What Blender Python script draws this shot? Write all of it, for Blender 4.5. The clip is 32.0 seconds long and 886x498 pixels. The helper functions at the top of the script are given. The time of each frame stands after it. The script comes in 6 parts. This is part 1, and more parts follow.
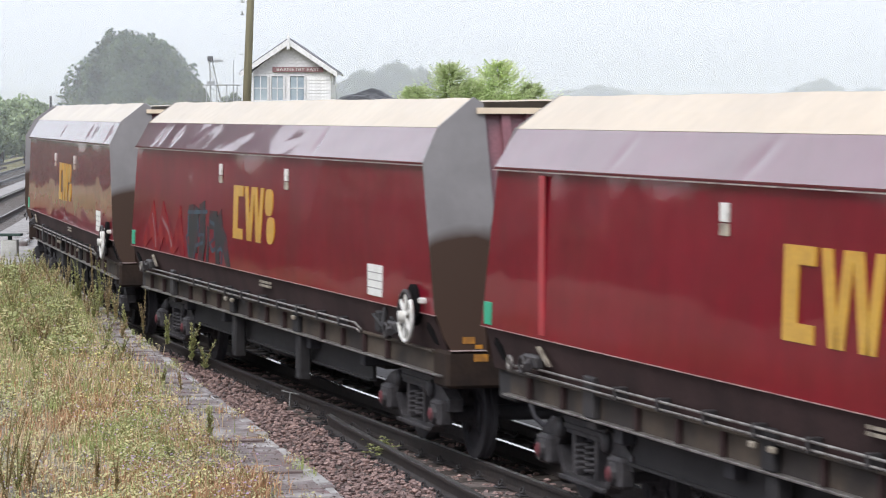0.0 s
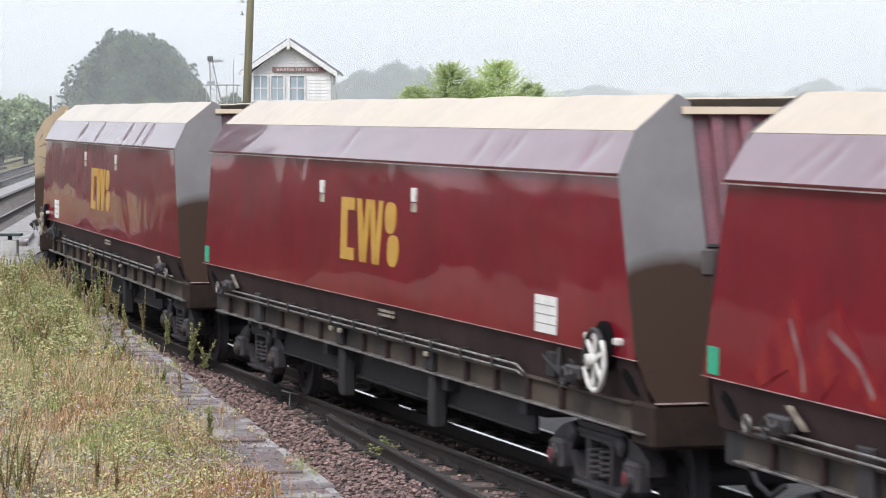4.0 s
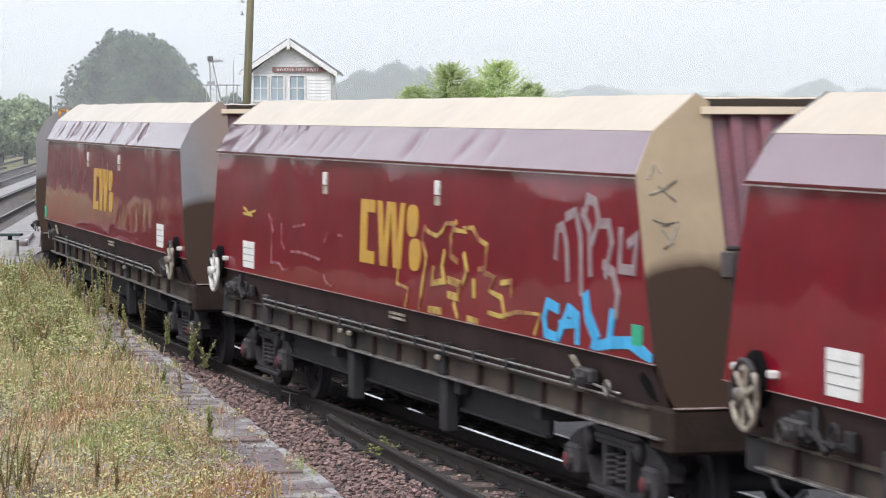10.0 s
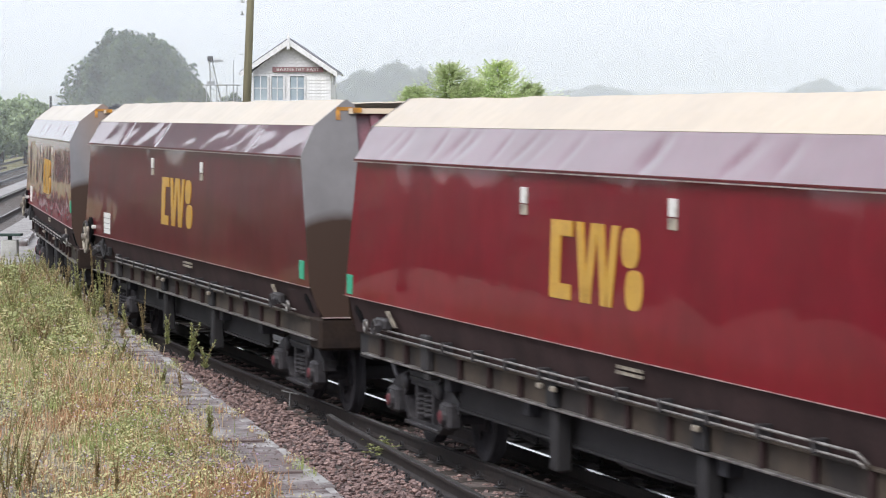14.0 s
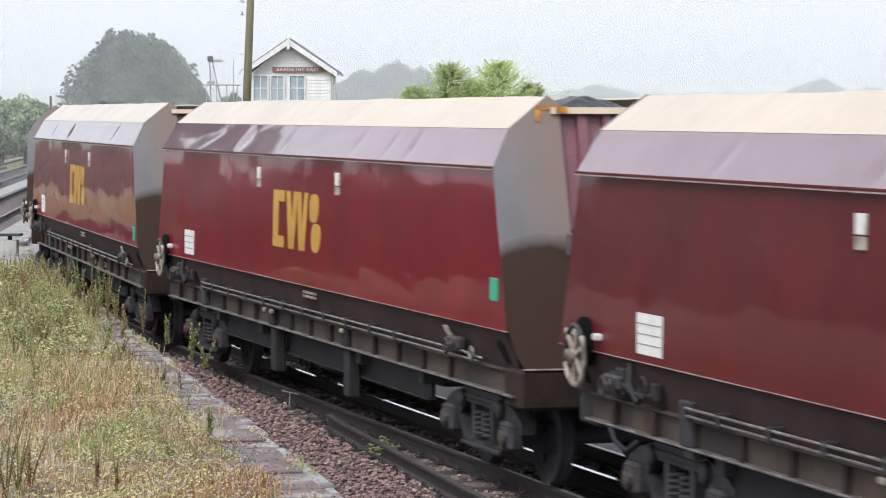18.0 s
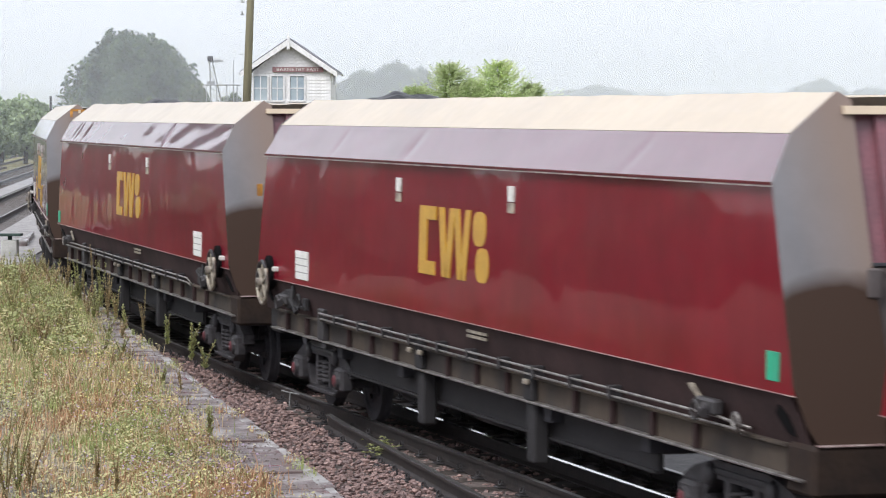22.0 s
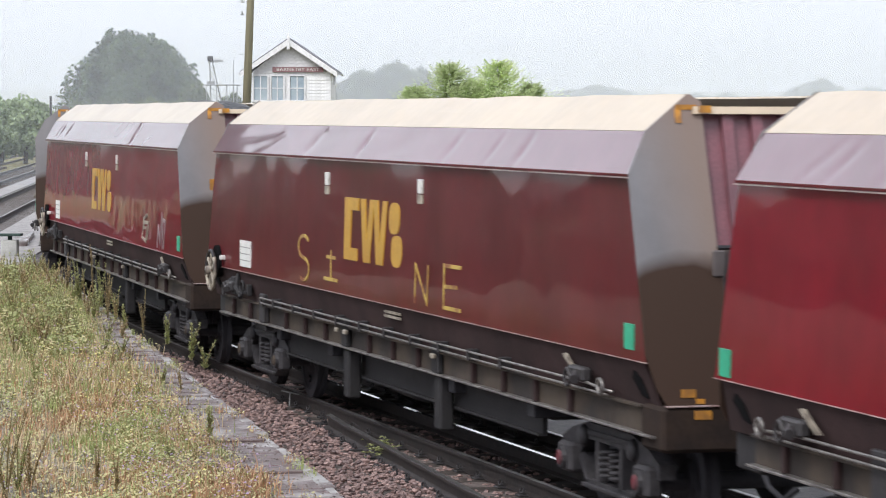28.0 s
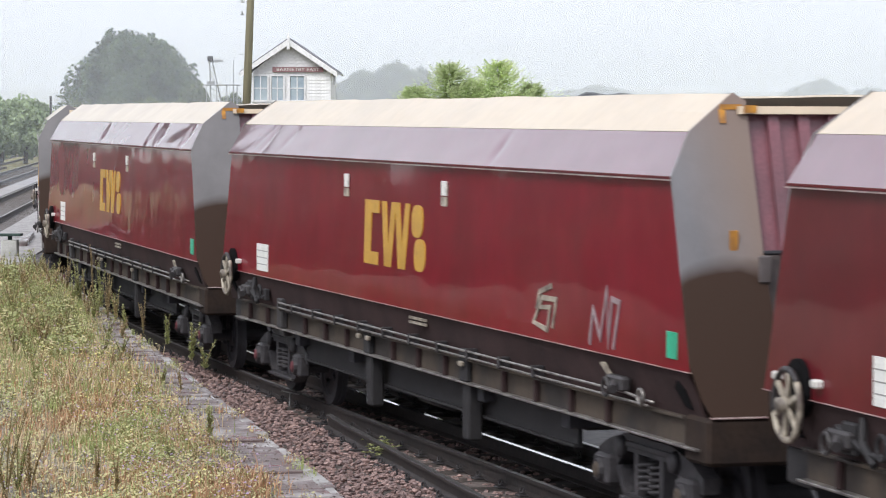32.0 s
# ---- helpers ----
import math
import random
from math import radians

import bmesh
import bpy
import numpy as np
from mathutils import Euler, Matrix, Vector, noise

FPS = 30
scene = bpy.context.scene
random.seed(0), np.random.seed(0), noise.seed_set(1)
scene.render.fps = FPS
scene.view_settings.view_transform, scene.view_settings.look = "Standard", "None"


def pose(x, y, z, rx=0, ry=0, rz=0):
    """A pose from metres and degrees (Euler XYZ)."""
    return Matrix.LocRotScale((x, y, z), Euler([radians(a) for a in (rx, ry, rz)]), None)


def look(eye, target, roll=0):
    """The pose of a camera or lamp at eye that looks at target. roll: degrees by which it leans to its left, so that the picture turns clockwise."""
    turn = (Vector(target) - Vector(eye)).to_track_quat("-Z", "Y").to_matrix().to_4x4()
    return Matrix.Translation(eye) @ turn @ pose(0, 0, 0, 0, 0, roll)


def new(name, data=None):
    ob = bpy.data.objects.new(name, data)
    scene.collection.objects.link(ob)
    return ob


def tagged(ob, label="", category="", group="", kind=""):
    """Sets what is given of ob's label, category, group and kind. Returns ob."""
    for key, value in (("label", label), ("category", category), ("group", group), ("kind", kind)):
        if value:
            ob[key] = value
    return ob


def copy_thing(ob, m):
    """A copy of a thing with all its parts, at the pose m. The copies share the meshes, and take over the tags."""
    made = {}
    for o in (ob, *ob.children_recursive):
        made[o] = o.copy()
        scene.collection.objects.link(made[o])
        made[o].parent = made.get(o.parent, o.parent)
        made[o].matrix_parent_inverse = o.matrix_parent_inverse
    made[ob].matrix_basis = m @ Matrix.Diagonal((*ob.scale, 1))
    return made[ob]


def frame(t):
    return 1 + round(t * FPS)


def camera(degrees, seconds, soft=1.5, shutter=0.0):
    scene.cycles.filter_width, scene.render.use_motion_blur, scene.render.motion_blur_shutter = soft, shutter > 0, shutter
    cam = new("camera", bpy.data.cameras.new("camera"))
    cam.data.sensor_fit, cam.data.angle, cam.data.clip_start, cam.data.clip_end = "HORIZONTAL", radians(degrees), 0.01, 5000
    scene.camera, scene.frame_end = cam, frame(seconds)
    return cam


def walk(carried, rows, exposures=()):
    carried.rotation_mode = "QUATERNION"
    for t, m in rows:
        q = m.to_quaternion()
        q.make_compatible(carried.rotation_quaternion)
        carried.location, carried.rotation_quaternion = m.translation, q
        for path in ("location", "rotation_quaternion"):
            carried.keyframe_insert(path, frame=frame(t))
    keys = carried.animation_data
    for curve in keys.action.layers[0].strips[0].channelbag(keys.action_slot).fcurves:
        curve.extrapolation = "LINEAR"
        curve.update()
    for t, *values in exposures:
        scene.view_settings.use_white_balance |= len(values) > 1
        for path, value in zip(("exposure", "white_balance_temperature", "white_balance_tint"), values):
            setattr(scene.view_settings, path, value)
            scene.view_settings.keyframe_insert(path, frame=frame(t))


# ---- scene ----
# ---------------------------------------------------------------- camera
EYE = (0.0, 0.0, 3.393)
DOWN = math.atan((441 - 202.77) / 5500)
cam = camera(2 * math.degrees(math.atan(784 / 5500)), 32.0, soft=1.1, shutter=0.5)
VIEW = look(EYE, (0, math.cos(DOWN), EYE[2] - math.sin(DOWN)), 0.115)
walk(cam, [(0.0, VIEW), (32.0, VIEW)])

# ---------------------------------------------------------------- world and sun
world = bpy.data.worlds.new("hazy_sky")
scene.world = world
world.use_nodes = True
wn, wl = world.node_tree.nodes, world.node_tree.links
sky = wn.new("ShaderNodeTexSky")
sky.sky_type, sky.sun_disc = "NISHITA", False
sky.sun_elevation, sky.sun_rotation = radians(48), radians(215)
sky.dust_density, sky.air_density = 6.0, 1.5
dim = wn.new("ShaderNodeMix")
dim.data_type = "RGBA"
dim.inputs[0].default_value = 0.94
wl.new(sky.outputs[0], dim.inputs[6])
dim.inputs[7].default_value = (8.9, 9.32, 10.45, 1)
wl.new(dim.outputs[2], wn["Background"].inputs[0])
wn["Background"].inputs[1].default_value = 0.1
lamp = bpy.data.lights.new("sun", "SUN")
lamp.energy, lamp.angle, lamp.color = 1.9, radians(25), (1.0, 0.98, 0.96)
sun = new("sun", lamp)
sun.matrix_world = look((-30, -45, 60), (0, 0, 0))
scene.view_settings.exposure = 0.31

# ---------------------------------------------------------------- the train's track
N_STEP, S_MIN, S_MAX = 0.5, -420.0, 320.0
PITCH, HALF = 18.02, 7.88


def heading(s):
    """Heading, clockwise from +y, of the way back along the track at s (s grows towards the near end)."""
    u = min(max(-s, -30.0), 42.0)
    h = radians(-16.116) + u / 1057.8 + 1.941e-4 * u * u / 2 + 0.954e-6 * u ** 3 / 3
    return h + (max(-s, 42.0) - 42.0) / 1500


def lay_line():
    pts = {0: (0.0, 34.408)}
    for way in (1, -1):
        x, y = pts[0]
        for i in range(1, int((S_MAX if way > 0 else -S_MIN) / N_STEP) + 1):
            h = heading(way * (i - 0.5) * N_STEP)
            x, y = x - way * N_STEP * math.sin(h), y - way * N_STEP * math.cos(h)
            pts[way * i] = (x, y)
    return pts


LINE = lay_line()


def on_line(s, off=0.0):
    """Place on the track's middle at s; off: metres to the platform's side."""
    i = math.floor(s / N_STEP)
    f = s / N_STEP - i
    a, b = LINE[i], LINE[i + 1]
    h = heading(s)
    return Vector((a[0] + (b[0] - a[0]) * f - off * math.cos(h), a[1] + (b[1] - a[1]) * f + off * math.sin(h), 0))


def gone(t):
    """How far the train has come at t seconds."""
    u, s = t / 32, 0.0
    for c in (165.988, -416.882, 324.517, -103.728, 30.661, 186.475, -3.799):
        s = s * u + c
    return s


def wagon_pose(s):
    a, b = on_line(s + 6.1), on_line(s - 6.1)
    d = (a - b).normalized()
    m = (a + b) / 2
    return Matrix.Translation(m) @ Matrix.Rotation(math.atan2(d.y, d.x), 4, "Z")


# ---------------------------------------------------------------- materials
def mat(name, base, rough=0.6, other=None, scale=3.0, mix=(0.35, 0.65), fine=40.0, fine_amt=0.15, bump=0.1, bump_scale=30.0, metal=0.0, coat=0.0,
        coat_rough=0.1, stretch=(1, 1, 1), rand=0.0, wave=0.0, wave_scale=1.0, spec=0.5, thin=0.0, ground=False):
    m = bpy.data.materials.new(name)
    m.use_nodes = True
    n, l = m.node_tree.nodes, m.node_tree.links
    p = n["Principled BSDF"]
    p.inputs["Roughness"].default_value, p.inputs["Metallic"].default_value = rough, metal
    p.inputs["Coat Weight"].default_value, p.inputs["Coat Roughness"].default_value = coat, coat_rough
    p.inputs["Specular IOR Level"].default_value = spec
    tc, mp = n.new("ShaderNodeTexCoord"), n.new("ShaderNodeMapping")
    mp.inputs["Scale"].default_value = stretch
    l.new(n.new("ShaderNodeNewGeometry").outputs["Position"] if ground else tc.outputs["Object"], mp.inputs[0])
    big = n.new("ShaderNodeTexNoise")
    big.inputs["Scale"].default_value, big.inputs["Detail"].default_value = scale, 6
    l.new(mp.outputs[0], big.inputs[0])
    ramp = n.new("ShaderNodeMapRange")
    ramp.inputs[1].default_value, ramp.inputs[2].default_value = mix
    l.new(big.outputs[0], ramp.inputs[0])
    col = n.new("ShaderNodeMix")
    col.data_type = "RGBA"
    l.new(ramp.outputs[0], col.inputs[0])
    col.inputs[6].default_value = (*base, 1)
    col.inputs[7].default_value = (*(other or [c * 0.7 for c in base]), 1)
    small = n.new("ShaderNodeTexNoise")
    small.inputs["Scale"].default_value, small.inputs["Detail"].default_value = fine, 4
    l.new(tc.outputs["Object"], small.inputs[0])
    hs = n.new("ShaderNodeHueSaturation")
    l.new(col.outputs[2], hs.inputs["Color"])
    v = n.new("ShaderNodeMapRange")
    v.inputs[3].default_value, v.inputs[4].default_value = 1 - 2 * fine_amt, 1 + 2 * fine_amt
    l.new(small.outputs[0], v.inputs[0])
    if rand:
        oi, a = n.new("ShaderNodeObjectInfo"), n.new("ShaderNodeMath")
        g = n.new("ShaderNodeNewGeometry")
        add = n.new("ShaderNodeMath")
        l.new(oi.outputs["Random"], add.inputs[0]), l.new(g.outputs["Random Per Island"], add.inputs[1])
        a.operation = "MULTIPLY_ADD"
        l.new(add.outputs[0], a.inputs[0])
        a.inputs[1].default_value, a.inputs[2].default_value = rand, 1 - rand
        b = n.new("ShaderNodeMath")
        b.operation = "MULTIPLY"
        l.new(v.outputs[0], b.inputs[0]), l.new(a.outputs[0], b.inputs[1])
        l.new(b.outputs[0], hs.inputs["Value"])
    else:
        l.new(v.outputs[0], hs.inputs["Value"])
    l.new(hs.outputs[0], p.inputs["Base Color"])
    last = None
    for amount, sc, dist in ((bump, bump_scale, 0.02), (wave, wave_scale, 0.05)):
        if amount:
            t, bp = n.new("ShaderNodeTexNoise"), n.new("ShaderNodeBump")
            t.inputs["Scale"].default_value = sc
            l.new(tc.outputs["Object"], t.inputs[0]), l.new(t.outputs[0], bp.inputs["Height"])
            bp.inputs["Strength"].default_value, bp.inputs["Distance"].default_value = amount, dist
            if last:
                l.new(last.outputs[0], bp.inputs["Normal"])
            last = bp
    if last:
        l.new(last.outputs[0], p.inputs["Normal"])
    if thin:
        tr, mx = n.new("ShaderNodeBsdfTranslucent"), n.new("ShaderNodeMixShader")
        mx.inputs[0].default_value = thin
        l.new(hs.outputs[0], tr.inputs[0])
        l.new(p.outputs[0], mx.inputs[1]), l.new(tr.outputs[0], mx.inputs[2])
        l.new(mx.outputs[0], n["Material Output"].inputs[0])
    return m


MAROON = mat("wet_maroon_paint", (0.19, 0.0042, 0.016), 0.4, (0.15, 0.0046, 0.0135), 0.8, spec=0.08, coat=0.42, coat_rough=0.04, fine=3.5, fine_amt=0.1, bump=0)
BROWN_MAROON = mat("faded_brown_maroon_paint", (0.12, 0.012, 0.017), 0.4, (0.088, 0.011, 0.014), 0.8, spec=0.1, coat=0.45, coat_rough=0.04, fine=3.5, fine_amt=0.1, bump=0)


def dirt_line(m, weight, low, high):
    """Road dirt dulls the wet gloss low down on the sides, along an uneven line."""
    n, l = m.node_tree.nodes, m.node_tree.links
    tc, sx, nz, add, r = (n.new(k) for k in ("ShaderNodeTexCoord", "ShaderNodeSeparateXYZ", "ShaderNodeTexNoise", "ShaderNodeMath", "ShaderNodeMapRange"))
    l.new(tc.outputs["Object"], sx.inputs[0]), l.new(tc.outputs["Object"], nz.inputs[0])
    nz.inputs["Scale"].default_value, nz.inputs["Detail"].default_value = 0.9, 3
    add.operation = "MULTIPLY_ADD"
    l.new(nz.outputs[0], add.inputs[0]), l.new(sx.outputs[2], add.inputs[2])
    add.inputs[1].default_value = 0.9
    r.inputs[1].default_value, r.inputs[2].default_value, r.inputs[3].default_value, r.inputs[4].default_value = low + 0.45, high + 0.45, 0.45 * weight, weight
    l.new(add.outputs[0], r.inputs[0]), l.new(r.outputs[0], n["Principled BSDF"].inputs["Coat Weight"])


dirt_line(MAROON, 1.0, 1.35, 2.05)
dirt_line(BROWN_MAROON, 1.0, 1.35, 2.0)
for paint in (MAROON, BROWN_MAROON):
    paint.node_tree.nodes["Principled BSDF"].inputs["Coat IOR"].default_value = 1.16
# Paler mauve than the maroon sides: part of the sky's sheen is base colour.
SHOULDER = mat("sky_mauve_shoulder_paint", (0.165, 0.045, 0.08), 0.3, (0.125, 0.028, 0.052), 0.8, coat=1.0, coat_rough=0.04, fine=5, fine_amt=0.05, bump=0)
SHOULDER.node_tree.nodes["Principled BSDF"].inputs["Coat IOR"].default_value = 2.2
# Cream base stands in for sky sheen on the wet top panels and end beams.
TOP_SHEET = mat("sky_sheen_wet_sheet", (0.61, 0.495, 0.36), 0.4, (0.54, 0.435, 0.32), 0.7, coat=0.6, coat_rough=0.08, fine=5, fine_amt=0.06, bump=0, wave=0.1,
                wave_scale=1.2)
LIP = mat("pale_edge_strip", (0.5, 0.4, 0.38), 0.4, (0.26, 0.16, 0.16), 6, coat=0.5, bump=0.05)
SKIRT = mat("grimy_brown_skirt", (0.054, 0.032, 0.032), 0.8, (0.035, 0.022, 0.022), 1.8, spec=0.2, fine=25, bump=0.1)
DUST = mat("caked_brown_brake_dust", (0.052, 0.031, 0.023), 0.8, (0.036, 0.022, 0.018), 4, spec=0.12, fine=25, bump=0.1)
DARK_DUST = mat("oily_brown_brake_dust", (0.04, 0.027, 0.021), 0.75, (0.026, 0.019, 0.017), 4, spec=0.15, fine=25, bump=0.1)
GRIME = mat("grimy_dark_steel", (0.04, 0.035, 0.036), 0.6, (0.028, 0.026, 0.029), 5, fine=30, bump=0.2, coat=0.08, coat_rough=0.3)
BLACK_STEEL = mat("black_oily_steel", (0.032, 0.031, 0.038), 0.7, (0.022, 0.021, 0.026), 6, fine=30, bump=0.25)
SOLEBAR = mat("worn_brown_solebar", (0.08, 0.062, 0.048), 0.7, (0.036, 0.03, 0.028), 1.4, mix=(0.42, 0.62), fine=14, bump=0.15, spec=0.25)
BOGIE = mat("dusty_bogie_steel", (0.05, 0.046, 0.05), 0.65, (0.024, 0.022, 0.026), 5, fine=18, fine_amt=0.3, bump=0.3)
SOOT = mat("sooty_underframe_steel", (0.022, 0.02, 0.022), 0.75, (0.014, 0.013, 0.015), 5, fine=20, bump=0.2)
PANEL_WHITE = mat("clean_white_panel", (0.8, 0.8, 0.78), 0.5, (0.72, 0.72, 0.69), 6, bump=0)
PANEL_GREY = mat("small_grey_print", (0.36, 0.35, 0.34), 0.6, bump=0)
# Flat black for raised pieces that stand for the shade inside openings.
OPENING_SHADE = mat("painted_opening_shade", (0.008, 0.008, 0.009), 0.9, bump=0, spec=0.1)
BRIGHT = mat("worn_bright_steel", (0.36, 0.34, 0.32), 0.4, (0.16, 0.145, 0.14), 8, metal=0.6, bump=0.1)
WHITE = mat("white_paint", (0.78, 0.78, 0.76), 0.5, (0.52, 0.5, 0.46), 9, fine=20, bump=0.05)
CREAM = mat("grubby_cream_paint", (0.46, 0.41, 0.33), 0.5, (0.09, 0.07, 0.06), 7, fine=20, bump=0.05)
GOLD = mat("gold_paint", (0.58, 0.33, 0.04), 0.45, (0.5, 0.28, 0.035), 5, coat=0.3, bump=0.0)
GREEN = mat("green_plate_paint", (0.02, 0.42, 0.24), 0.45, (0.03, 0.34, 0.2), 8, bump=0)
RED = mat("red_paint", (0.2, 0.028, 0.04), 0.65, (0.07, 0.022, 0.026), 8, bump=0)
ORANGE = mat("amber_paint", (0.6, 0.27, 0.03), 0.55, (0.3, 0.14, 0.04), 10, bump=0)
SPRAY_YELLOW = mat("yellow_spray_paint", (0.5, 0.36, 0.08), 0.6, (0.22, 0.075, 0.035), 4, mix=(0.44, 0.6), bump=0)
SPRAY_BLUE = mat("blue_spray_paint", (0.06, 0.42, 0.75), 0.6, (0.04, 0.32, 0.6), 7, bump=0)
SPRAY_GREY = mat("grey_spray_paint", (0.3, 0.25, 0.26), 0.6, (0.22, 0.14, 0.15), 7, bump=0)
SPRAY_DARK = mat("dark_teal_spray_paint", (0.036, 0.036, 0.038), 0.6, (0.09, 0.02, 0.03), 4, mix=(0.5, 0.7), bump=0, spec=0.1, coat=0.1)
SPRAY_TEAL = mat("dull_teal_spray_paint", (0.045, 0.09, 0.12), 0.6, (0.05, 0.045, 0.06), 4, bump=0, spec=0.1)
SPRAY_PALE = mat("thin_grey_spray_paint", (0.24, 0.15, 0.15), 0.6, (0.17, 0.04, 0.05), 3, mix=(0.42, 0.62), bump=0, spec=0.1)
SPRAY_RED = mat("faded_red_spray_paint", (0.42, 0.03, 0.04), 0.5, (0.32, 0.03, 0.04), 5, bump=0)
SPRAY_FLAME = mat("washed_red_spray_paint", (0.235, 0.02, 0.02), 0.6, (0.165, 0.006, 0.016), 3, mix=(0.4, 0.6), bump=0, spec=0.1, coat=0.1)
SPRAY_FAINT = mat("faint_faded_spray_paint", (0.28, 0.11, 0.12), 0.6, (0.17, 0.02, 0.03), 6, mix=(0.45, 0.55), bump=0)
COAL = mat("wet_coal", (0.02, 0.021, 0.024), 0.4, (0.035, 0.036, 0.04), 8, fine=30, bump=0.9, bump_scale=14)


def end_paint(name, upper, lower, tan=None):
    """Painted end plate whose lower half is caked with brown brake dust, arched at its upper edge."""
    m = mat(name, upper, 0.6, [c * 0.85 for c in upper], 2.0, coat=0.03, coat_rough=0.2, spec=0.12, fine=8, fine_amt=0.08, bump=0.05)
    n, l = m.node_tree.nodes, m.node_tree.links
    p = n["Principled BSDF"]
    old = p.inputs["Base Color"].links[0].from_socket
    tc, sx = n.new("ShaderNodeTexCoord"), n.new("ShaderNodeSeparateXYZ")
    l.new(tc.outputs["Object"], sx.inputs[0])
    nz = n.new("ShaderNodeTexNoise")
    nz.inputs["Scale"].default_value = 3.0

    def op(kind, a, b):
        q = n.new("ShaderNodeMath")
        q.operation = kind
        for i, v in enumerate((a, b)):
            if isinstance(v, (int, float)):
                q.inputs[i].default_value = v
            else:
                l.new(v, q.inputs[i])
        return q.outputs[0]

    l.new(tc.outputs["Object"], nz.inputs[0])
    ay = op("ABSOLUTE", sx.outputs[1], 0)
    off = op("SUBTRACT", ay, 1.02)
    arch = op("SUBTRACT", 2.33, op("MULTIPLY", op("MULTIPLY", off, off), 0.8))
    h = op("SUBTRACT", op("ADD", sx.outputs[2], op("MULTIPLY", nz.outputs[0], 0.12)), arch)
    r = n.new("ShaderNodeMapRange")
    r.inputs[1].default_value, r.inputs[2].default_value = -0.06, 0.08
    l.new(h, r.inputs[0])
    c = n.new("ShaderNodeMix")
    c.data_type = "RGBA"
    l.new(r.outputs[0], c.inputs[0])
    c.inputs[6].default_value = (*lower, 1)
    if tan:
        e = n.new("ShaderNodeMapRange")
        e.inputs[1].default_value, e.inputs[2].default_value = 0.75, 1.3
        l.new(op("SUBTRACT", op("ADD", ay, op("MULTIPLY", nz.outputs[0], 0.1)), op("MULTIPLY", op("SUBTRACT", sx.outputs[2], 2.5), 0.22)), e.inputs[0])
        worn = n.new("ShaderNodeMix")
        worn.data_type = "RGBA"
        l.new(e.outputs[0], worn.inputs[0]), l.new(old, worn.inputs[7])
        worn.inputs[6].default_value = (*tan, 1)
        old = worn.outputs[2]
    l.new(old, c.inputs[7])
    l.new(c.outputs[2], p.inputs["Base Color"])
    return m


END_GREY = end_paint("grey_end_paint", (0.22, 0.211, 0.216), (0.052, 0.032, 0.024))
END_TAN = end_paint("tan_end_paint", (0.40, 0.31, 0.21), (0.052, 0.032, 0.024))
END_WORN = end_paint("worn_end_paint", (0.22, 0.215, 0.227), (0.052, 0.032, 0.024), (0.24, 0.185, 0.16))

BALLAST = mat("granite_ballast", (0.37, 0.25, 0.225), 0.6, (0.13, 0.092, 0.092), 9, fine=60, bump=0.4, rand=0.55)
BALLAST_BED = mat("dirty_ballast_bed", (0.20, 0.16, 0.15), 0.75, (0.10, 0.085, 0.08), 6, fine=25, fine_amt=0.35, bump=1.0, bump_scale=18)
SIDING_BED = mat("wet_grey_siding_ballast", (0.38, 0.36, 0.355), 0.6, (0.22, 0.21, 0.21), 4, fine=12, fine_amt=0.35, bump=0.8, bump_scale=14)
OILY_BED = mat("oily_dark_ballast", (0.08, 0.07, 0.068), 0.7, (0.045, 0.04, 0.042), 6, fine=25, fine_amt=0.35, bump=1.0, bump_scale=18)
RAIL_SIDE = mat("rusty_rail", (0.038, 0.029, 0.027), 0.65, (0.024, 0.02, 0.02), 6, bump=0.2)
RAIL_HEAD = mat("dull_rail_head", (0.3, 0.29, 0.29), 0.35, (0.14, 0.13, 0.125), 7, metal=0.7, bump=0.02)
SLEEPER = mat("tarred_timber_sleeper", (0.075, 0.06, 0.052), 0.75, (0.045, 0.037, 0.034), 5, stretch=(0.3, 3, 3), bump=0.4, rand=0.3)
PAVING = mat("wet_platform_paving", (0.1, 0.068, 0.064), 0.5, (0.27, 0.25, 0.245), 1.7, mix=(0.52, 0.66), ground=True, fine=13, fine_amt=0.48, bump=0.4, coat=0.15, coat_rough=0.2, rand=0.2)
COPING = mat("pale_coping_stone", (0.33, 0.32, 0.31), 0.5, (0.12, 0.092, 0.088), 2.6, ground=True, mix=(0.40, 0.56), fine=22, fine_amt=0.25, bump=0.25, coat=0.3, coat_rough=0.2, rand=0.3)
GRIT = mat("crumbled_stone_grit", (0.36, 0.31, 0.28), 0.7, (0.17, 0.13, 0.12), 9, rand=0.45, bump=0.3)


def puddles(m, low, high, scale=1.4):
    """Rain stands in shallow patches on the stone and mirrors the sky."""
    n, l = m.node_tree.nodes, m.node_tree.links
    geo, nz, r, rough = (n.new(k) for k in ("ShaderNodeNewGeometry", "ShaderNodeTexNoise", "ShaderNodeMapRange", "ShaderNodeMapRange"))
    l.new(geo.outputs["Position"], nz.inputs[0])
    nz.inputs["Scale"].default_value, nz.inputs["Detail"].default_value = scale, 5
    r.inputs[1].default_value, r.inputs[2].default_value, r.inputs[3].default_value, r.inputs[4].default_value = low, high, 0.08, 1.0
    rough.inputs[1].default_value, rough.inputs[2].default_value, rough.inputs[3].default_value, rough.inputs[4].default_value = low, high, 0.3, 0.05
    p = n["Principled BSDF"]
    for q, socket in ((r, "Coat Weight"), (rough, "Coat Roughness")):
        l.new(nz.outputs[0], q.inputs[0]), l.new(q.outputs[0], p.inputs[socket])
    p.inputs["Coat IOR"].default_value = 1.4


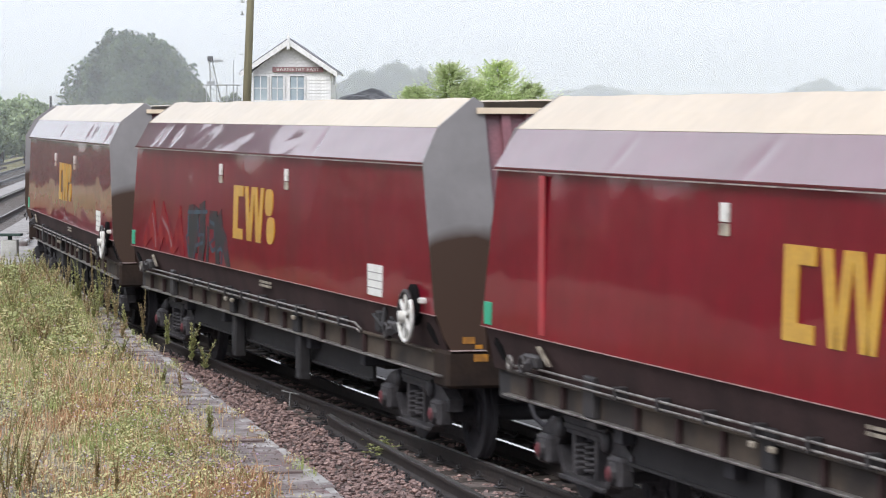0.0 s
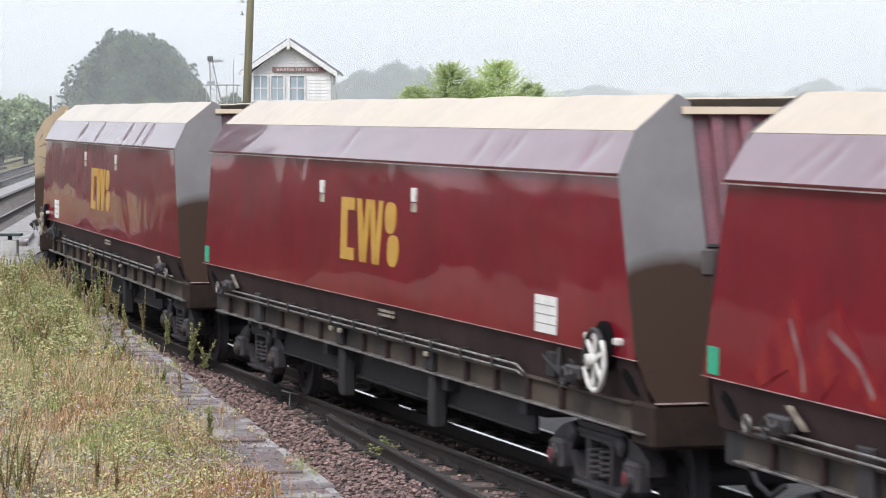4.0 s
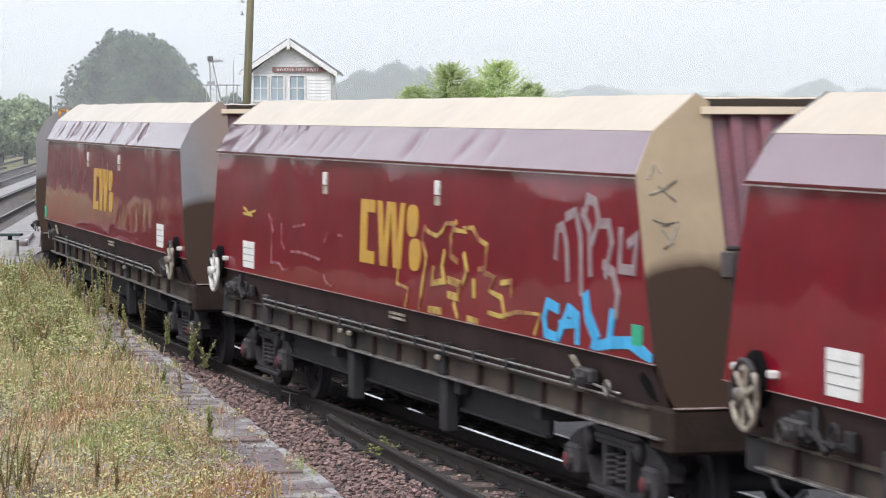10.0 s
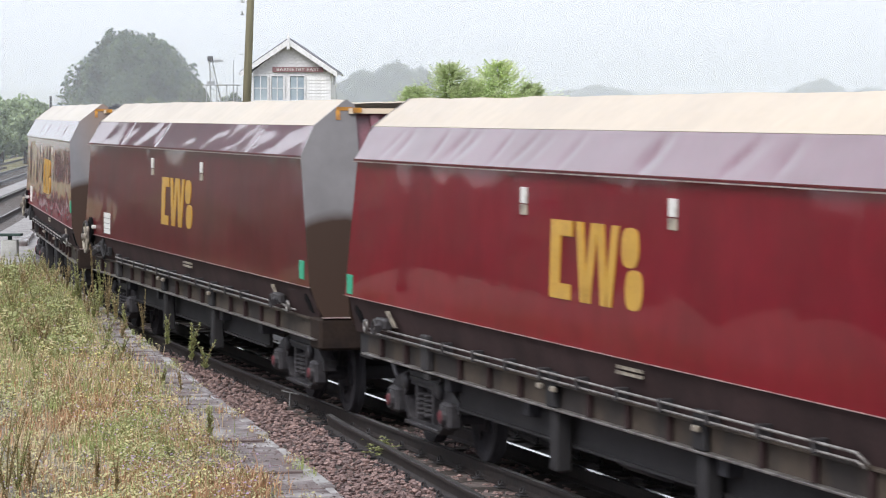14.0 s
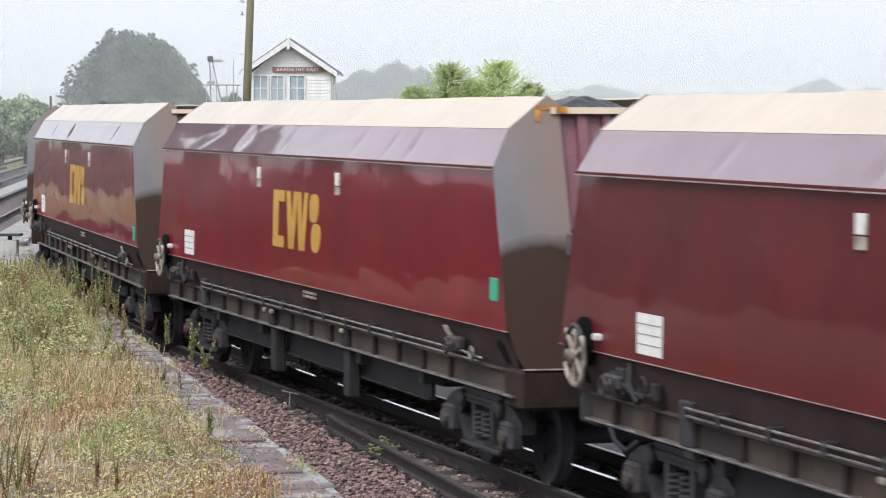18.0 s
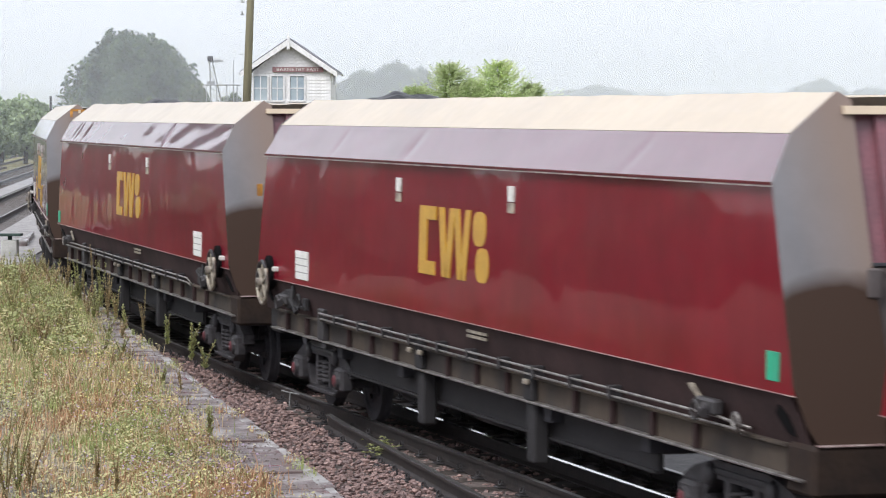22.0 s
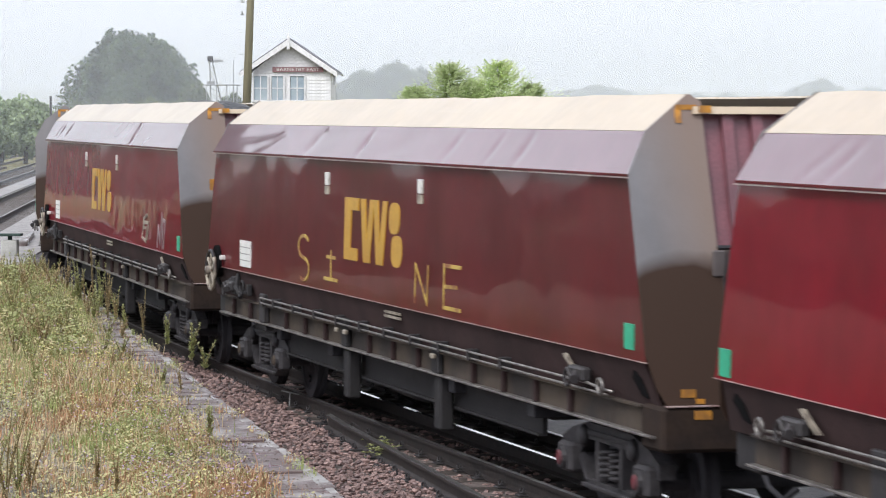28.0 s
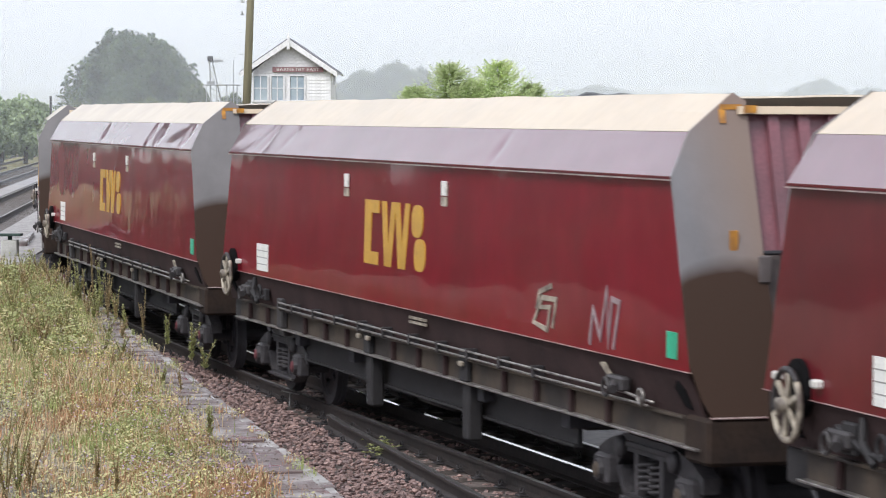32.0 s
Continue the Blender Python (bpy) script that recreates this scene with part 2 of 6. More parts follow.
puddles(PAVING, 0.53, 0.63)
puddles(COPING, 0.5, 0.62, 2.0)
# Bright metal for the added middle rail, to draw a glinting line.
GLINT_RAIL = mat("added_glint_rail_metal", (0.8, 0.8, 0.8), 0.12, (0.55, 0.54, 0.54), 3, metal=0.95, bump=0.02)
BRICK = mat("platform_brick", (0.16, 0.1, 0.085), 0.8, (0.1, 0.07, 0.06), 5, bump=0.4)
SOIL = mat("gritty_moss_soil", (0.28, 0.25, 0.17), 0.85, (0.13, 0.12, 0.1), 3.0, fine=14, fine_amt=0.42, bump=0.8)
FIELD = mat("rough_grass_ground", (0.24, 0.2, 0.09), 0.9, (0.15, 0.15, 0.06), 0.4, fine=4, bump=0.6, bump_scale=3)
GRASS_STRAW = mat("straw_grass", (0.58, 0.46, 0.29), 0.7, (0.48, 0.37, 0.22), 2, rand=0.3, bump=0)
GRASS_GREEN = mat("fresh_grass", (0.38, 0.43, 0.16), 0.65, (0.29, 0.34, 0.12), 2, rand=0.35, bump=0, thin=0.3)
GRASS_RUST = mat("rusty_grass", (0.50, 0.29, 0.15), 0.7, (0.38, 0.22, 0.13), 2, rand=0.3, bump=0)
MOSS_LEAF = mat("pale_moss_leaf", (0.5, 0.45, 0.22), 0.7, (0.38, 0.35, 0.19), 3, rand=0.3, bump=0)
WEED_LEAF = mat("weed_leaf", (0.45, 0.47, 0.22), 0.6, (0.34, 0.37, 0.16), 3, rand=0.3, bump=0, thin=0.3)
WEED_BROWN = mat("seeding_weed", (0.44, 0.37, 0.2), 0.75, (0.36, 0.25, 0.14), 3, rand=0.3, bump=0)
STEM = mat("weed_stem", (0.2, 0.19, 0.08), 0.7, (0.22, 0.13, 0.07), 3, bump=0)
PETAL_YELLOW = mat("yellow_petals", (0.7, 0.62, 0.2), 0.6, rand=0.2, bump=0)
PETAL_PURPLE = mat("purple_petals", (0.44, 0.32, 0.46), 0.6, rand=0.2, bump=0)
BARK = mat("tree_bark", (0.1, 0.08, 0.06), 0.9, bump=0.6)
LEAF_DARK = mat("dark_foliage", (0.12, 0.165, 0.09), 0.7, (0.035, 0.052, 0.032), 0.35, mix=(0.4, 0.6), rand=0.5, bump=0)
LEAF_PALE = mat("pale_bush_foliage", (0.42, 0.5, 0.31), 0.7, (0.25, 0.31, 0.18), 0.5, rand=0.4, bump=0, thin=0.3)
LEAF_BUSH = mat("hedge_foliage", (0.14, 0.17, 0.075), 0.7, (0.1, 0.13, 0.06), 0.4, rand=0.35, bump=0, thin=0.3)
LEAF_LIME = mat("lime_foliage", (0.66, 0.72, 0.44), 0.6, (0.48, 0.58, 0.29), 1.2, rand=0.28, bump=0, thin=0.5)
BOARD_WHITE = mat("white_weatherboard", (0.8, 0.8, 0.8), 0.55, (0.72, 0.72, 0.73), 1.5, fine=12, bump=0.05, rand=0.05)
BOARD_GREY = mat("grey_weatherboard", (0.68, 0.68, 0.69), 0.6, (0.6, 0.6, 0.61), 1.5, fine=12, bump=0.05)
SLATE = mat("roof_slate", (0.17, 0.17, 0.19), 0.5, (0.12, 0.12, 0.14), 3, bump=0.2)
SIGN_MAROON = mat("maroon_sign", (0.28, 0.15, 0.16), 0.5, bump=0)
# Greyer mauve than the maroon body: sky light on the ends is painted in.
END_RED = mat("sky_lit_mauve_end_paint", (0.22, 0.08, 0.1), 0.4, (0.14, 0.062, 0.075), 2.0, coat=0.3, coat_rough=0.12, bump=0.03)
END_SLOPE = mat("dusty_grey_brown_slope_sheet", (0.13, 0.115, 0.118), 0.6, (0.075, 0.06, 0.056), 1.6, fine=9, fine_amt=0.12, bump=0.05, spec=0.2)
GLASS = mat("window_glass", (0.25, 0.32, 0.38), 0.08, (0.4, 0.47, 0.5), 1.0, coat=1.0, coat_rough=0.02, bump=0)
POLE_WOOD = mat("weathered_pole", (0.18, 0.165, 0.1), 0.8, (0.115, 0.105, 0.068), 2, stretch=(6, 6, 0.4), fine=40, bump=0.4)
GALV = mat("galvanised_steel", (0.4, 0.41, 0.41), 0.45, metal=0.5, bump=0.05)
CABINET = mat("pale_cabinet_paint", (0.55, 0.55, 0.52), 0.6, bump=0.05)
DARK_GREEN = mat("dark_green_board", (0.03, 0.06, 0.05), 0.6, bump=0.05)


def mist_material(name, share, base_z, fade):
    """Thin lit mist: a little of the light is scattered, the rest goes straight through; it thins out with height."""
    m = bpy.data.materials.new(name)
    m.use_nodes = True
    n, l = m.node_tree.nodes, m.node_tree.links
    n.remove(n["Principled BSDF"])
    clear, front, back, both, out = (n.new(k) for k in ("ShaderNodeBsdfTransparent", "ShaderNodeBsdfDiffuse", "ShaderNodeBsdfTranslucent",
                                                       "ShaderNodeMixShader", "ShaderNodeMixShader"))
    front.inputs[0].default_value = back.inputs[0].default_value = (0.89, 0.94, 1.0, 1)
    l.new(front.outputs[0], both.inputs[1]), l.new(back.outputs[0], both.inputs[2])
    tc, sx, r = n.new("ShaderNodeTexCoord"), n.new("ShaderNodeSeparateXYZ"), n.new("ShaderNodeMapRange")
    l.new(tc.outputs["Object"], sx.inputs[0]), l.new(sx.outputs[2], r.inputs[0])
    r.inputs[1].default_value, r.inputs[2].default_value = base_z, base_z + fade
    r.inputs[3].default_value, r.inputs[4].default_value = share, 0.0
    r.interpolation_type = "SMOOTHSTEP"
    l.new(r.outputs[0], out.inputs[0]), l.new(clear.outputs[0], out.inputs[1]), l.new(both.outputs[0], out.inputs[2])
    l.new(out.outputs[0], n["Material Output"].inputs[0])
    return m


# ---------------------------------------------------------------- mesh helpers
class Shape:
    """Vertices and faces gathered from simple solids, made into one mesh."""

    def __init__(self):
        self.v, self.f = [], []

    def add(self, verts, faces):
        o = len(self.v)
        self.v += [tuple(p) for p in verts]
        self.f += [tuple(i + o for i in q) for q in faces]
        return self

    def box(self, x0, x1, y0, y1, z0, z1, c=0.0):
        if not c:
            v = [(x, y, z) for x in (x0, x1) for y in (y0, y1) for z in (z0, z1)]
            return self.add(v, [(0, 1, 3, 2), (4, 6, 7, 5), (0, 4, 5, 1), (2, 3, 7, 6), (0, 2, 6, 4), (1, 5, 7, 3)])
        loops = []
        for z, k in ((z0, c), (z0 + c, 0), (z1 - c, 0), (z1, c)):
            a, b, e, g = x0 + k, x1 - k, y0 + k, y1 - k
            q = c if not k else c * 0.6
            loops.append([(a + q, e, z), (b - q, e, z), (b, e + q, z), (b, g - q, z), (b - q, g, z), (a + q, g, z), (a, g - q, z), (a, e + q, z)])
        return self.loft(loops)

    def loft(self, loops, caps=True, closed=True):
        n = len(loops[0])
        f = []
        for i in range(len(loops) - 1):
            for j in range(n if closed else n - 1):
                k = (j + 1) % n
                f.append((i * n + j, i * n + k, (i + 1) * n + k, (i + 1) * n + j))
        if caps:
            f += [tuple(range(n))[::-1], tuple((len(loops) - 1) * n + j for j in range(n))]
        return self.add([p for q in loops for p in q], f)

    def tube(self, path, r, n=8):
        """r: one radius, or one for each point."""
        path = [Vector(p) for p in path]
        rs = r if isinstance(r, (list, tuple)) else [r] * len(path)
        loops = []
        for i, p in enumerate(path):
            d = (path[min(i + 1, len(path) - 1)] - path[max(i - 1, 0)]).normalized()
            a = d.orthogonal().normalized() if i == 0 else (a - d * a.dot(d)).normalized()
            b = d.cross(a)
            loops.append([p + rs[i] * (a * math.cos(2 * math.pi * j / n) + b * math.sin(2 * math.pi * j / n)) for j in range(n)])
        return self.loft(loops)

    def ring(self, centre, axis, radius, r, n=20, m=6):
        c, d = Vector(centre), Vector(axis).normalized()
        a = d.orthogonal().normalized()
        b = d.cross(a)
        v, f = [], []
        for i in range(n):
            t = 2 * math.pi * i / n
            e = a * math.cos(t) + b * math.sin(t)
            for j in range(m):
                u = 2 * math.pi * j / m
                v.append(c + e * (radius + r * math.cos(u)) + d * r * math.sin(u))
                f.append((i * m + j, ((i + 1) % n) * m + j, ((i + 1) % n) * m + (j + 1) % m, i * m + (j + 1) % m))
        return self.add(v, f)

    def mesh(self, name, material, smooth=False):
        me = bpy.data.meshes.new(name)
        me.from_pydata(self.v, [], self.f)
        bm = bmesh.new()
        bm.from_mesh(me)
        bmesh.ops.recalc_face_normals(bm, faces=bm.faces)
        bm.to_mesh(me)
        bm.free()
        me.materials.append(material)
        if smooth:
            me.polygons.foreach_set("use_smooth", [True] * len(me.polygons))
        return me


def raw_mesh(name, verts, faces, material):
    me = bpy.data.meshes.new(name)
    me.from_pydata(verts, [], faces)
    me.materials.append(material)
    return me


def part(name, shape, material, parent, label="", at=None, smooth=False):
    me = shape if isinstance(shape, bpy.types.Mesh) else shape.mesh(name, material, smooth)
    ob = new(name, me)
    ob.parent = parent
    if at is not None:
        ob.matrix_basis = at
    return tagged(ob, label)


def root(name, m, label, category, group="", kind=""):
    ob = new(name)
    ob.empty_display_size = 0.2
    ob.matrix_basis = m
    return tagged(ob, label, category, group, kind)


# ---------------------------------------------------------------- ground, track beds, rails
def edge_x(y):
    """The platform's edge, a straight line."""
    return -0.68 - 0.19 * (y - 21.63)


def build_ground():
    n = 40
    ring = [0, 30, 60, 90, 130, 180, 240, 320, 450, 700, 1200, 2200, 4200]
    v, f = [], []
    for i, r in enumerate(ring):
        for j in range(n):
            a = 2 * math.pi * j / n
            x, y = r * math.cos(a), 60 + r * math.sin(a)
            z = -0.42 + (0 if r < 500 else (r - 500) * 0.0095 * max(0, math.sin(a)))
            v.append((x, y, z))
    for i in range(len(ring) - 1):
        for j in range(n):
            k = (j + 1) % n
            f.append((i * n + j, i * n + k, (i + 1) * n + k, (i + 1) * n + j))
    tagged(new("ground", raw_mesh("ground", v, f, FIELD)), "rough damp grassland reaching the misty horizon", "ground", kind="structure")


def strip(name, stops, material, label, kind="structure", category="track bed"):
    """stops: rows of (left point, right point) along a bed; skirted downwards at both sides."""
    v, f = [], []
    for a, b in stops:
        v += [(a[0], a[1], a[2] - 0.5), a, b, (b[0], b[1], b[2] - 0.5)]
    for i in range(len(stops) - 1):
        for j in range(3):
            f.append((i * 4 + j, (i + 1) * 4 + j, (i + 1) * 4 + j + 1, i * 4 + j + 1))
    return tagged(new(name, raw_mesh(name, v, f, material)), label, category, kind=kind)


def rail_mesh(points, z=0.0, head=0.036):
    """A flat-bottomed rail along points: foot, web and head."""
    prof = [(-0.07, -0.155), (0.07, -0.155), (0.07, -0.143), (0.012, -0.125), (0.012, -0.045), (head, -0.035), (head, -0.006), (head - 0.008, 0.0),
            (0.008 - head, 0.0), (-head, -0.006), (-head, -0.035), (-0.012, -0.045), (-0.012, -0.125), (-0.07, -0.143)]
    loops = []
    for i, p in enumerate(points):
        d = (points[min(i + 1, len(points) - 1)] - points[max(i - 1, 0)]).normalized()
        side = Vector((-d.y, d.x, 0))
        loops.append([p + side * a + Vector((0, 0, b + z)) for a, b in prof])
    s = Shape().loft(loops)
    me = s.mesh("rail", RAIL_SIDE)
    me.materials.append(RAIL_HEAD)
    for p in me.polygons:
        if p.normal.z > 0.9 and p.center.z > -0.01 + z:
            p.material_index = 1
    return me


def build_tracks():
    bed = [(on_line(s, 2.4 if s > -14 else 1.9) + Vector((0, 0, -0.19)), on_line(s, -2.6) + Vector((0, 0, -0.19))) for s in range(-330, 60, 6)]
    strip("track_bed", [(tuple(a), tuple(b)) for a, b in bed], OILY_BED, "dark oily ballast bed under the goods line")
    t = root("running_track", Matrix(), "rusty dull running rails on timber sleepers with a turnout", "railway track", kind="structure")
    run = [s * 1.5 for s in range(-220, 40)]
    for off in (0.7525, -0.7525):
        part("rail", rail_mesh([on_line(s, off) for s in run]), None, t)
    # An added rail along the middle, only there to draw the bright line.
    mid_glint = rail_mesh([on_line(s, 0.0) for s in run if -52 < s < 14])
    mid_glint.materials[1] = GLINT_RAIL
    part("mid_glint_rail", mid_glint, None, t, "added middle rail that draws a bright line")
    a = [Vector((0.38 + (27.4 - y) * 0.22, y, 0)) for y in [10 + 1.5 * i for i in range(17)]]
    a.append(Vector((-1.29, 35.1, 0)))
    part("turnout_rail", rail_mesh(a), None, t, "diverging rail of the turnout")
    me = Shape().box(-1.3, 1.3, -0.125, 0.125, -0.29, -0.158, 0.01).mesh("sleeper", SLEEPER)
    longer = Shape().box(-1.3, 2.35, -0.125, 0.125, -0.29, -0.158, 0.01).mesh("sleeper", SLEEPER)
    chair = Shape().box(-0.15, 0.15, -0.08, 0.08, -0.158, -0.138, 0.006)
    for sx in (-1, 1):
        chair.ring((sx * 0.095, -0.02, -0.105), (1, 0.45, 0.3), 0.026, 0.011, 9, 5).tube([(sx * 0.07, -0.06, -0.125), (sx * 0.1, 0.05, -0.12)], 0.01, 5)
    chair = chair.mesh("rail_chair", GRIME)
    for i in range(-70, 40):
        s = i * 0.7
        p, h = on_line(s), heading(s)
        near = s > -2
        turn = Matrix.Translation(p) @ Matrix.Rotation(math.pi - h, 4, "Z") @ pose(0, random.uniform(-0.03, 0.03), 0, 0, 0, random.uniform(-1, 1))
        sl = part("sleeper", longer if near else me, None, t, at=turn)
        for off in (0.7525, -0.7525):
            part("rail_chair", chair, None, sl, at=pose(off, 0, 0))
        if near:
            q = on_line(s)
            ax = 0.38 + (27.4 - q.y) * 0.22
            part("rail_chair", chair, None, sl, at=pose((q.x - ax) * 1.0 + 0.02, 0, 0))
    # sidings left of the running line, where it bends away
    for k, x0 in enumerate((-14.5, -18.0, -21.6)):
        side = root("siding_track", Matrix(), "wet siding track on grey ballast", "railway track", "sidings", "structure")
        turn = Vector((-math.sin(radians(4.4)), math.cos(radians(4.4)), 0))
        for dx in (0, -1.505):
            part("rail", rail_mesh([Vector((x0 + dx, 101.6, 0)) + turn * d for d in range(-48, 170, 6)]), None, side)
        for i in range(-40, 120):
            c = Vector((x0 - 0.75, 101.6, 0)) + turn * (i * 0.9)
            part("sleeper", me, None, side, at=Matrix.Translation(c) @ Matrix.Rotation(radians(4.4), 4, "Z"))
    strip("siding_bed", [((-25.5, y, -0.172), (on_line(-(y - 33.5)).x - 1.95, y, -0.172)) for y in range(56, 260, 12)], SIDING_BED,
          "wet grey ballast of the sidings")


def pebble(r):
    """One irregular stone: a squashed, twisted octahedron with cut corners."""
    pts = []
    for z, k, q in ((-0.5, 0.55, 0.3), (0.1, 1.0, 0.0), (0.55, 0.5, 0.5)):
        for j in range(4):
            a = math.pi / 2 * (j + q) + random.uniform(-0.3, 0.3)
            w = r * k * random.uniform(0.7, 1.2)
            pts.append((w * math.cos(a), w * math.sin(a), z * r * random.uniform(0.7, 1.1)))
    return pts


PEBBLE_FACES = [(3, 2, 1, 0), (8, 9, 10, 11)] + [(i + j, i + (j + 1) % 4, i + 4 + (j + 1) % 4, i + 4 + j) for i in (0, 4) for j in range(4)]


def build_ballast():
    strip("platform_side_ballast_bed", [((edge_x(y) + 0.02, y, -0.17), (on_line(34.4 - y if y < 34.4 else -(y - 34.4) * 1.02).x - 0.3, y, -0.17)) for y in
          [8 + 2 * i for i in range(25)]], BALLAST_BED, "pinkish granite ballast between platform and rails")
    v, f = [], []
    random.seed(5)
    for _ in range(24000):
        y = 19 + 27 * random.random() ** 1.3
        x0 = edge_x(y) + 0.03
        x1 = 0.38 + (27.4 - y) * 0.22 + 1.3
        x = x0 + (x1 - x0) * random.random()
        a = random.uniform(0, 6.28)
        o = len(v)
        inner = x > 0.38 + (27.4 - y) * 0.22 - 0.1
        if inner and random.random() < 0.35:
            continue
        lift = -0.155 + random.uniform(-0.02, 0.025) + 0.05 * max(0, 1 - (x - x0) / 0.8) - (0.03 if inner else 0)
        for px, py, pz in pebble(random.uniform(0.018, 0.042)):
            v.append((x + px * math.cos(a) - py * math.sin(a), y + px * math.sin(a) + py * math.cos(a), lift + pz))
        f += [tuple(i + o for i in q) for q in PEBBLE_FACES]
    tagged(new("ballast_stones", raw_mesh("ballast_stones", v, f, BALLAST)), "loose pinkish granite ballast stones beside the rails", "ballast", kind="stuff")


# ---------------------------------------------------------------- platform
PLAT_Z, PLAT_END = 0.75, 52.5


def build_platform():
    p = root("platform", Matrix(), "old overgrown station platform with pale stone edge", "platform", kind="structure")
    v = []
    for y in (-8, PLAT_END):
        v += [(-70, y, PLAT_Z - 0.06), (edge_x(y) - 1.6, y, PLAT_Z - 0.06), (edge_x(y) - 0.02, y, PLAT_Z - 0.06), (edge_x(y) - 0.02, y, -0.45)]
    y = PLAT_END + 7
    v += [(-70, y, -0.3), (edge_x(y) - 1.6, y, -0.3), (edge_x(y) - 0.1, y, -0.3), (edge_x(y) - 0.1, y, -0.45)]
    part("deck", raw_mesh("deck", v, [(0, 1, 5, 4), (1, 2, 6, 5), (2, 3, 7, 6), (4, 5, 9, 8), (5, 6, 10, 9), (6, 7, 11, 10)], SOIL), None, p,
         "gritty mossy surface overgrown with weeds")
    ang = math.atan(0.19)
    random.seed(8)
    brick = Shape().box(-0.05, 0.05, -0.21, 0.21, -0.1, 0.1, 0.008).mesh("brick", BRICK)
    stones = [Shape().box(-0.075 - 0.012 * k, 0.004 * k, -0.446, 0.446, -0.12, 0.0, 0.012).mesh("coping_stone", COPING) for k in range(3)]
    slab = Shape().box(-0.247, 0.247, -0.22, 0.22, -0.07, 0.0, 0.008).mesh("paving_slab", PAVING)
    for i in range(50):
        y = 9 + i * 0.9
        if y > PLAT_END - 0.5:
            break
        base = Matrix.Translation((edge_x(y) + random.uniform(-0.006, 0.006), y, PLAT_Z + random.uniform(-0.005, 0.004))) @ Matrix.Rotation(ang, 4, "Z")
        part("coping_stone", random.choice(stones), None, p, at=base @ pose(random.uniform(-0.025, 0.012), 0, random.uniform(-0.02, 0.0), random.uniform(-0.5, 0.5), random.uniform(-2.5, 1.5), random.uniform(-0.9, 0.9)))
        for k in range(4):
            part("paving_slab", slab, None, p, at=base @ pose(-0.325 - 0.5 * (k // 2), 0.45 * (k % 2) - 0.225 + random.uniform(-0.01, 0.01), random.uniform(-0.022, 0.0),
                                                              random.uniform(-0.8, 0.8), random.uniform(-0.8, 0.8), random.uniform(-1.5, 1.5)))
    for i in range(56):
        y = 18 + i * 0.44
        for k in range(3):
            part("brick", brick, None, p, at=Matrix.Translation((edge_x(y + 0.22 * (k % 2)) - 0.07, y + 0.22 * (k % 2), 0.5 - 0.21 * k)) @ Matrix.Rotation(ang, 4, "Z"))


    v, f = [], []
    for _ in range(9000):
        y = random.uniform(18.5, 44)
        x = edge_x(y) - 1.15 * random.random() ** 0.8
        if noise.noise((x * 2.3, y * 1.4, 4.4)) < random.uniform(-0.5, 0.35):
            continue
        deck = _ % 3 == 0 and y < 30
        x -= 1.2 + 2.4 * random.random() if deck else 0
        o = len(v)
        v += [(x + a, y + b, PLAT_Z - (0.056 if deck else 0.008) + c) for a, b, c in pebble(random.uniform(0.004, 0.012))]
        f += [tuple(i + o for i in q) for q in PEBBLE_FACES]
    tagged(new("stone_grit", raw_mesh("stone_grit", v, f, GRIT)), "crumbled stone grit scattered over the platform paving", "grit", kind="stuff")


build_ground()
build_tracks()


# ---------------------------------------------------------------- coal hopper wagons
Z_LOW, Z_SIDE, Z_MID, Z_TOP = 1.469, 2.927, 3.263, 3.556
W_SIDE, W_MID, W_TOP = 1.37, 1.195, 0.817


def reach(z):
    """Half the body's length at height z: its ends lean inwards towards the top."""
    return HALF + 0.288 * (Z_SIDE - z)


def sheet(points, thick, inset=0.0, n=9):
    """A long body sheet through (y, z) points, with thickness inwards, ending at the leaning ends."""
    pts = [Vector((0, y, z)) for y, z in points]
    sgn = -1 if points[0][0] < 0 else 1
    out = []
    for i, p in enumerate(pts):
        d = (pts[min(i + 1, len(pts) - 1)] - pts[max(i - 1, 0)]).normalized()
        nrm = Vector((0, d.z, -d.y))
        if nrm.y * sgn < 0:
            nrm = -nrm
        out.append(p - nrm * thick)
    loop = pts + out[::-1]
    loops = []
    for i in range(n):
        k = -1 + 2 * i / (n - 1)
        loops.append([(k * (reach(q.z) - inset), q.y, q.z) for q in loop])
    return Shape().loft(loops)


def mirrored(points):
    return [(-y, z) for y, z in points]


def skin(z):
    """How far the unbuckled side stands out at height z."""
    t = min(1, max(0, (z - Z_LOW) / (Z_SIDE - Z_LOW)))
    return W_SIDE + 0.001 - 0.034 * t ** 1.25


def stroke(points, w, x0, z0, sx=1.0, sz=1.0):
    """A sprayed line as a thin raised ribbon on the body's side; points in (along, up)."""
    pts = [Vector((x0 + a * sx, 0, z0 + b * sz)) for a, b in points]
    loops = []
    for i, p in enumerate(pts):
        back = (p - pts[i - 1]).normalized() if i else (pts[1] - p).normalized()
        on = (pts[i + 1] - p).normalized() if i < len(pts) - 1 else back
        d = back + on
        d = d.normalized() if d.length > 0.2 else on
        wide = (w / 2) * min(1.6, 1 / max(0.3, d.dot(on)))
        side = Vector((-d.z, 0, d.x)) * wide
        q = p - back * (w / 2) * (i == 0) + on * (w / 2) * (i == len(pts) - 1)
        e = [q + side, q - side]
        for k in e:
            k.z = max(k.z, Z_LOW + 0.008)
        loops.append([(k.x, 0.01 - skin(k.z), k.z) for k in e] + [(k.x, -skin(k.z) - 0.0095, k.z) for k in e[::-1]])
    return Shape().loft(loops)


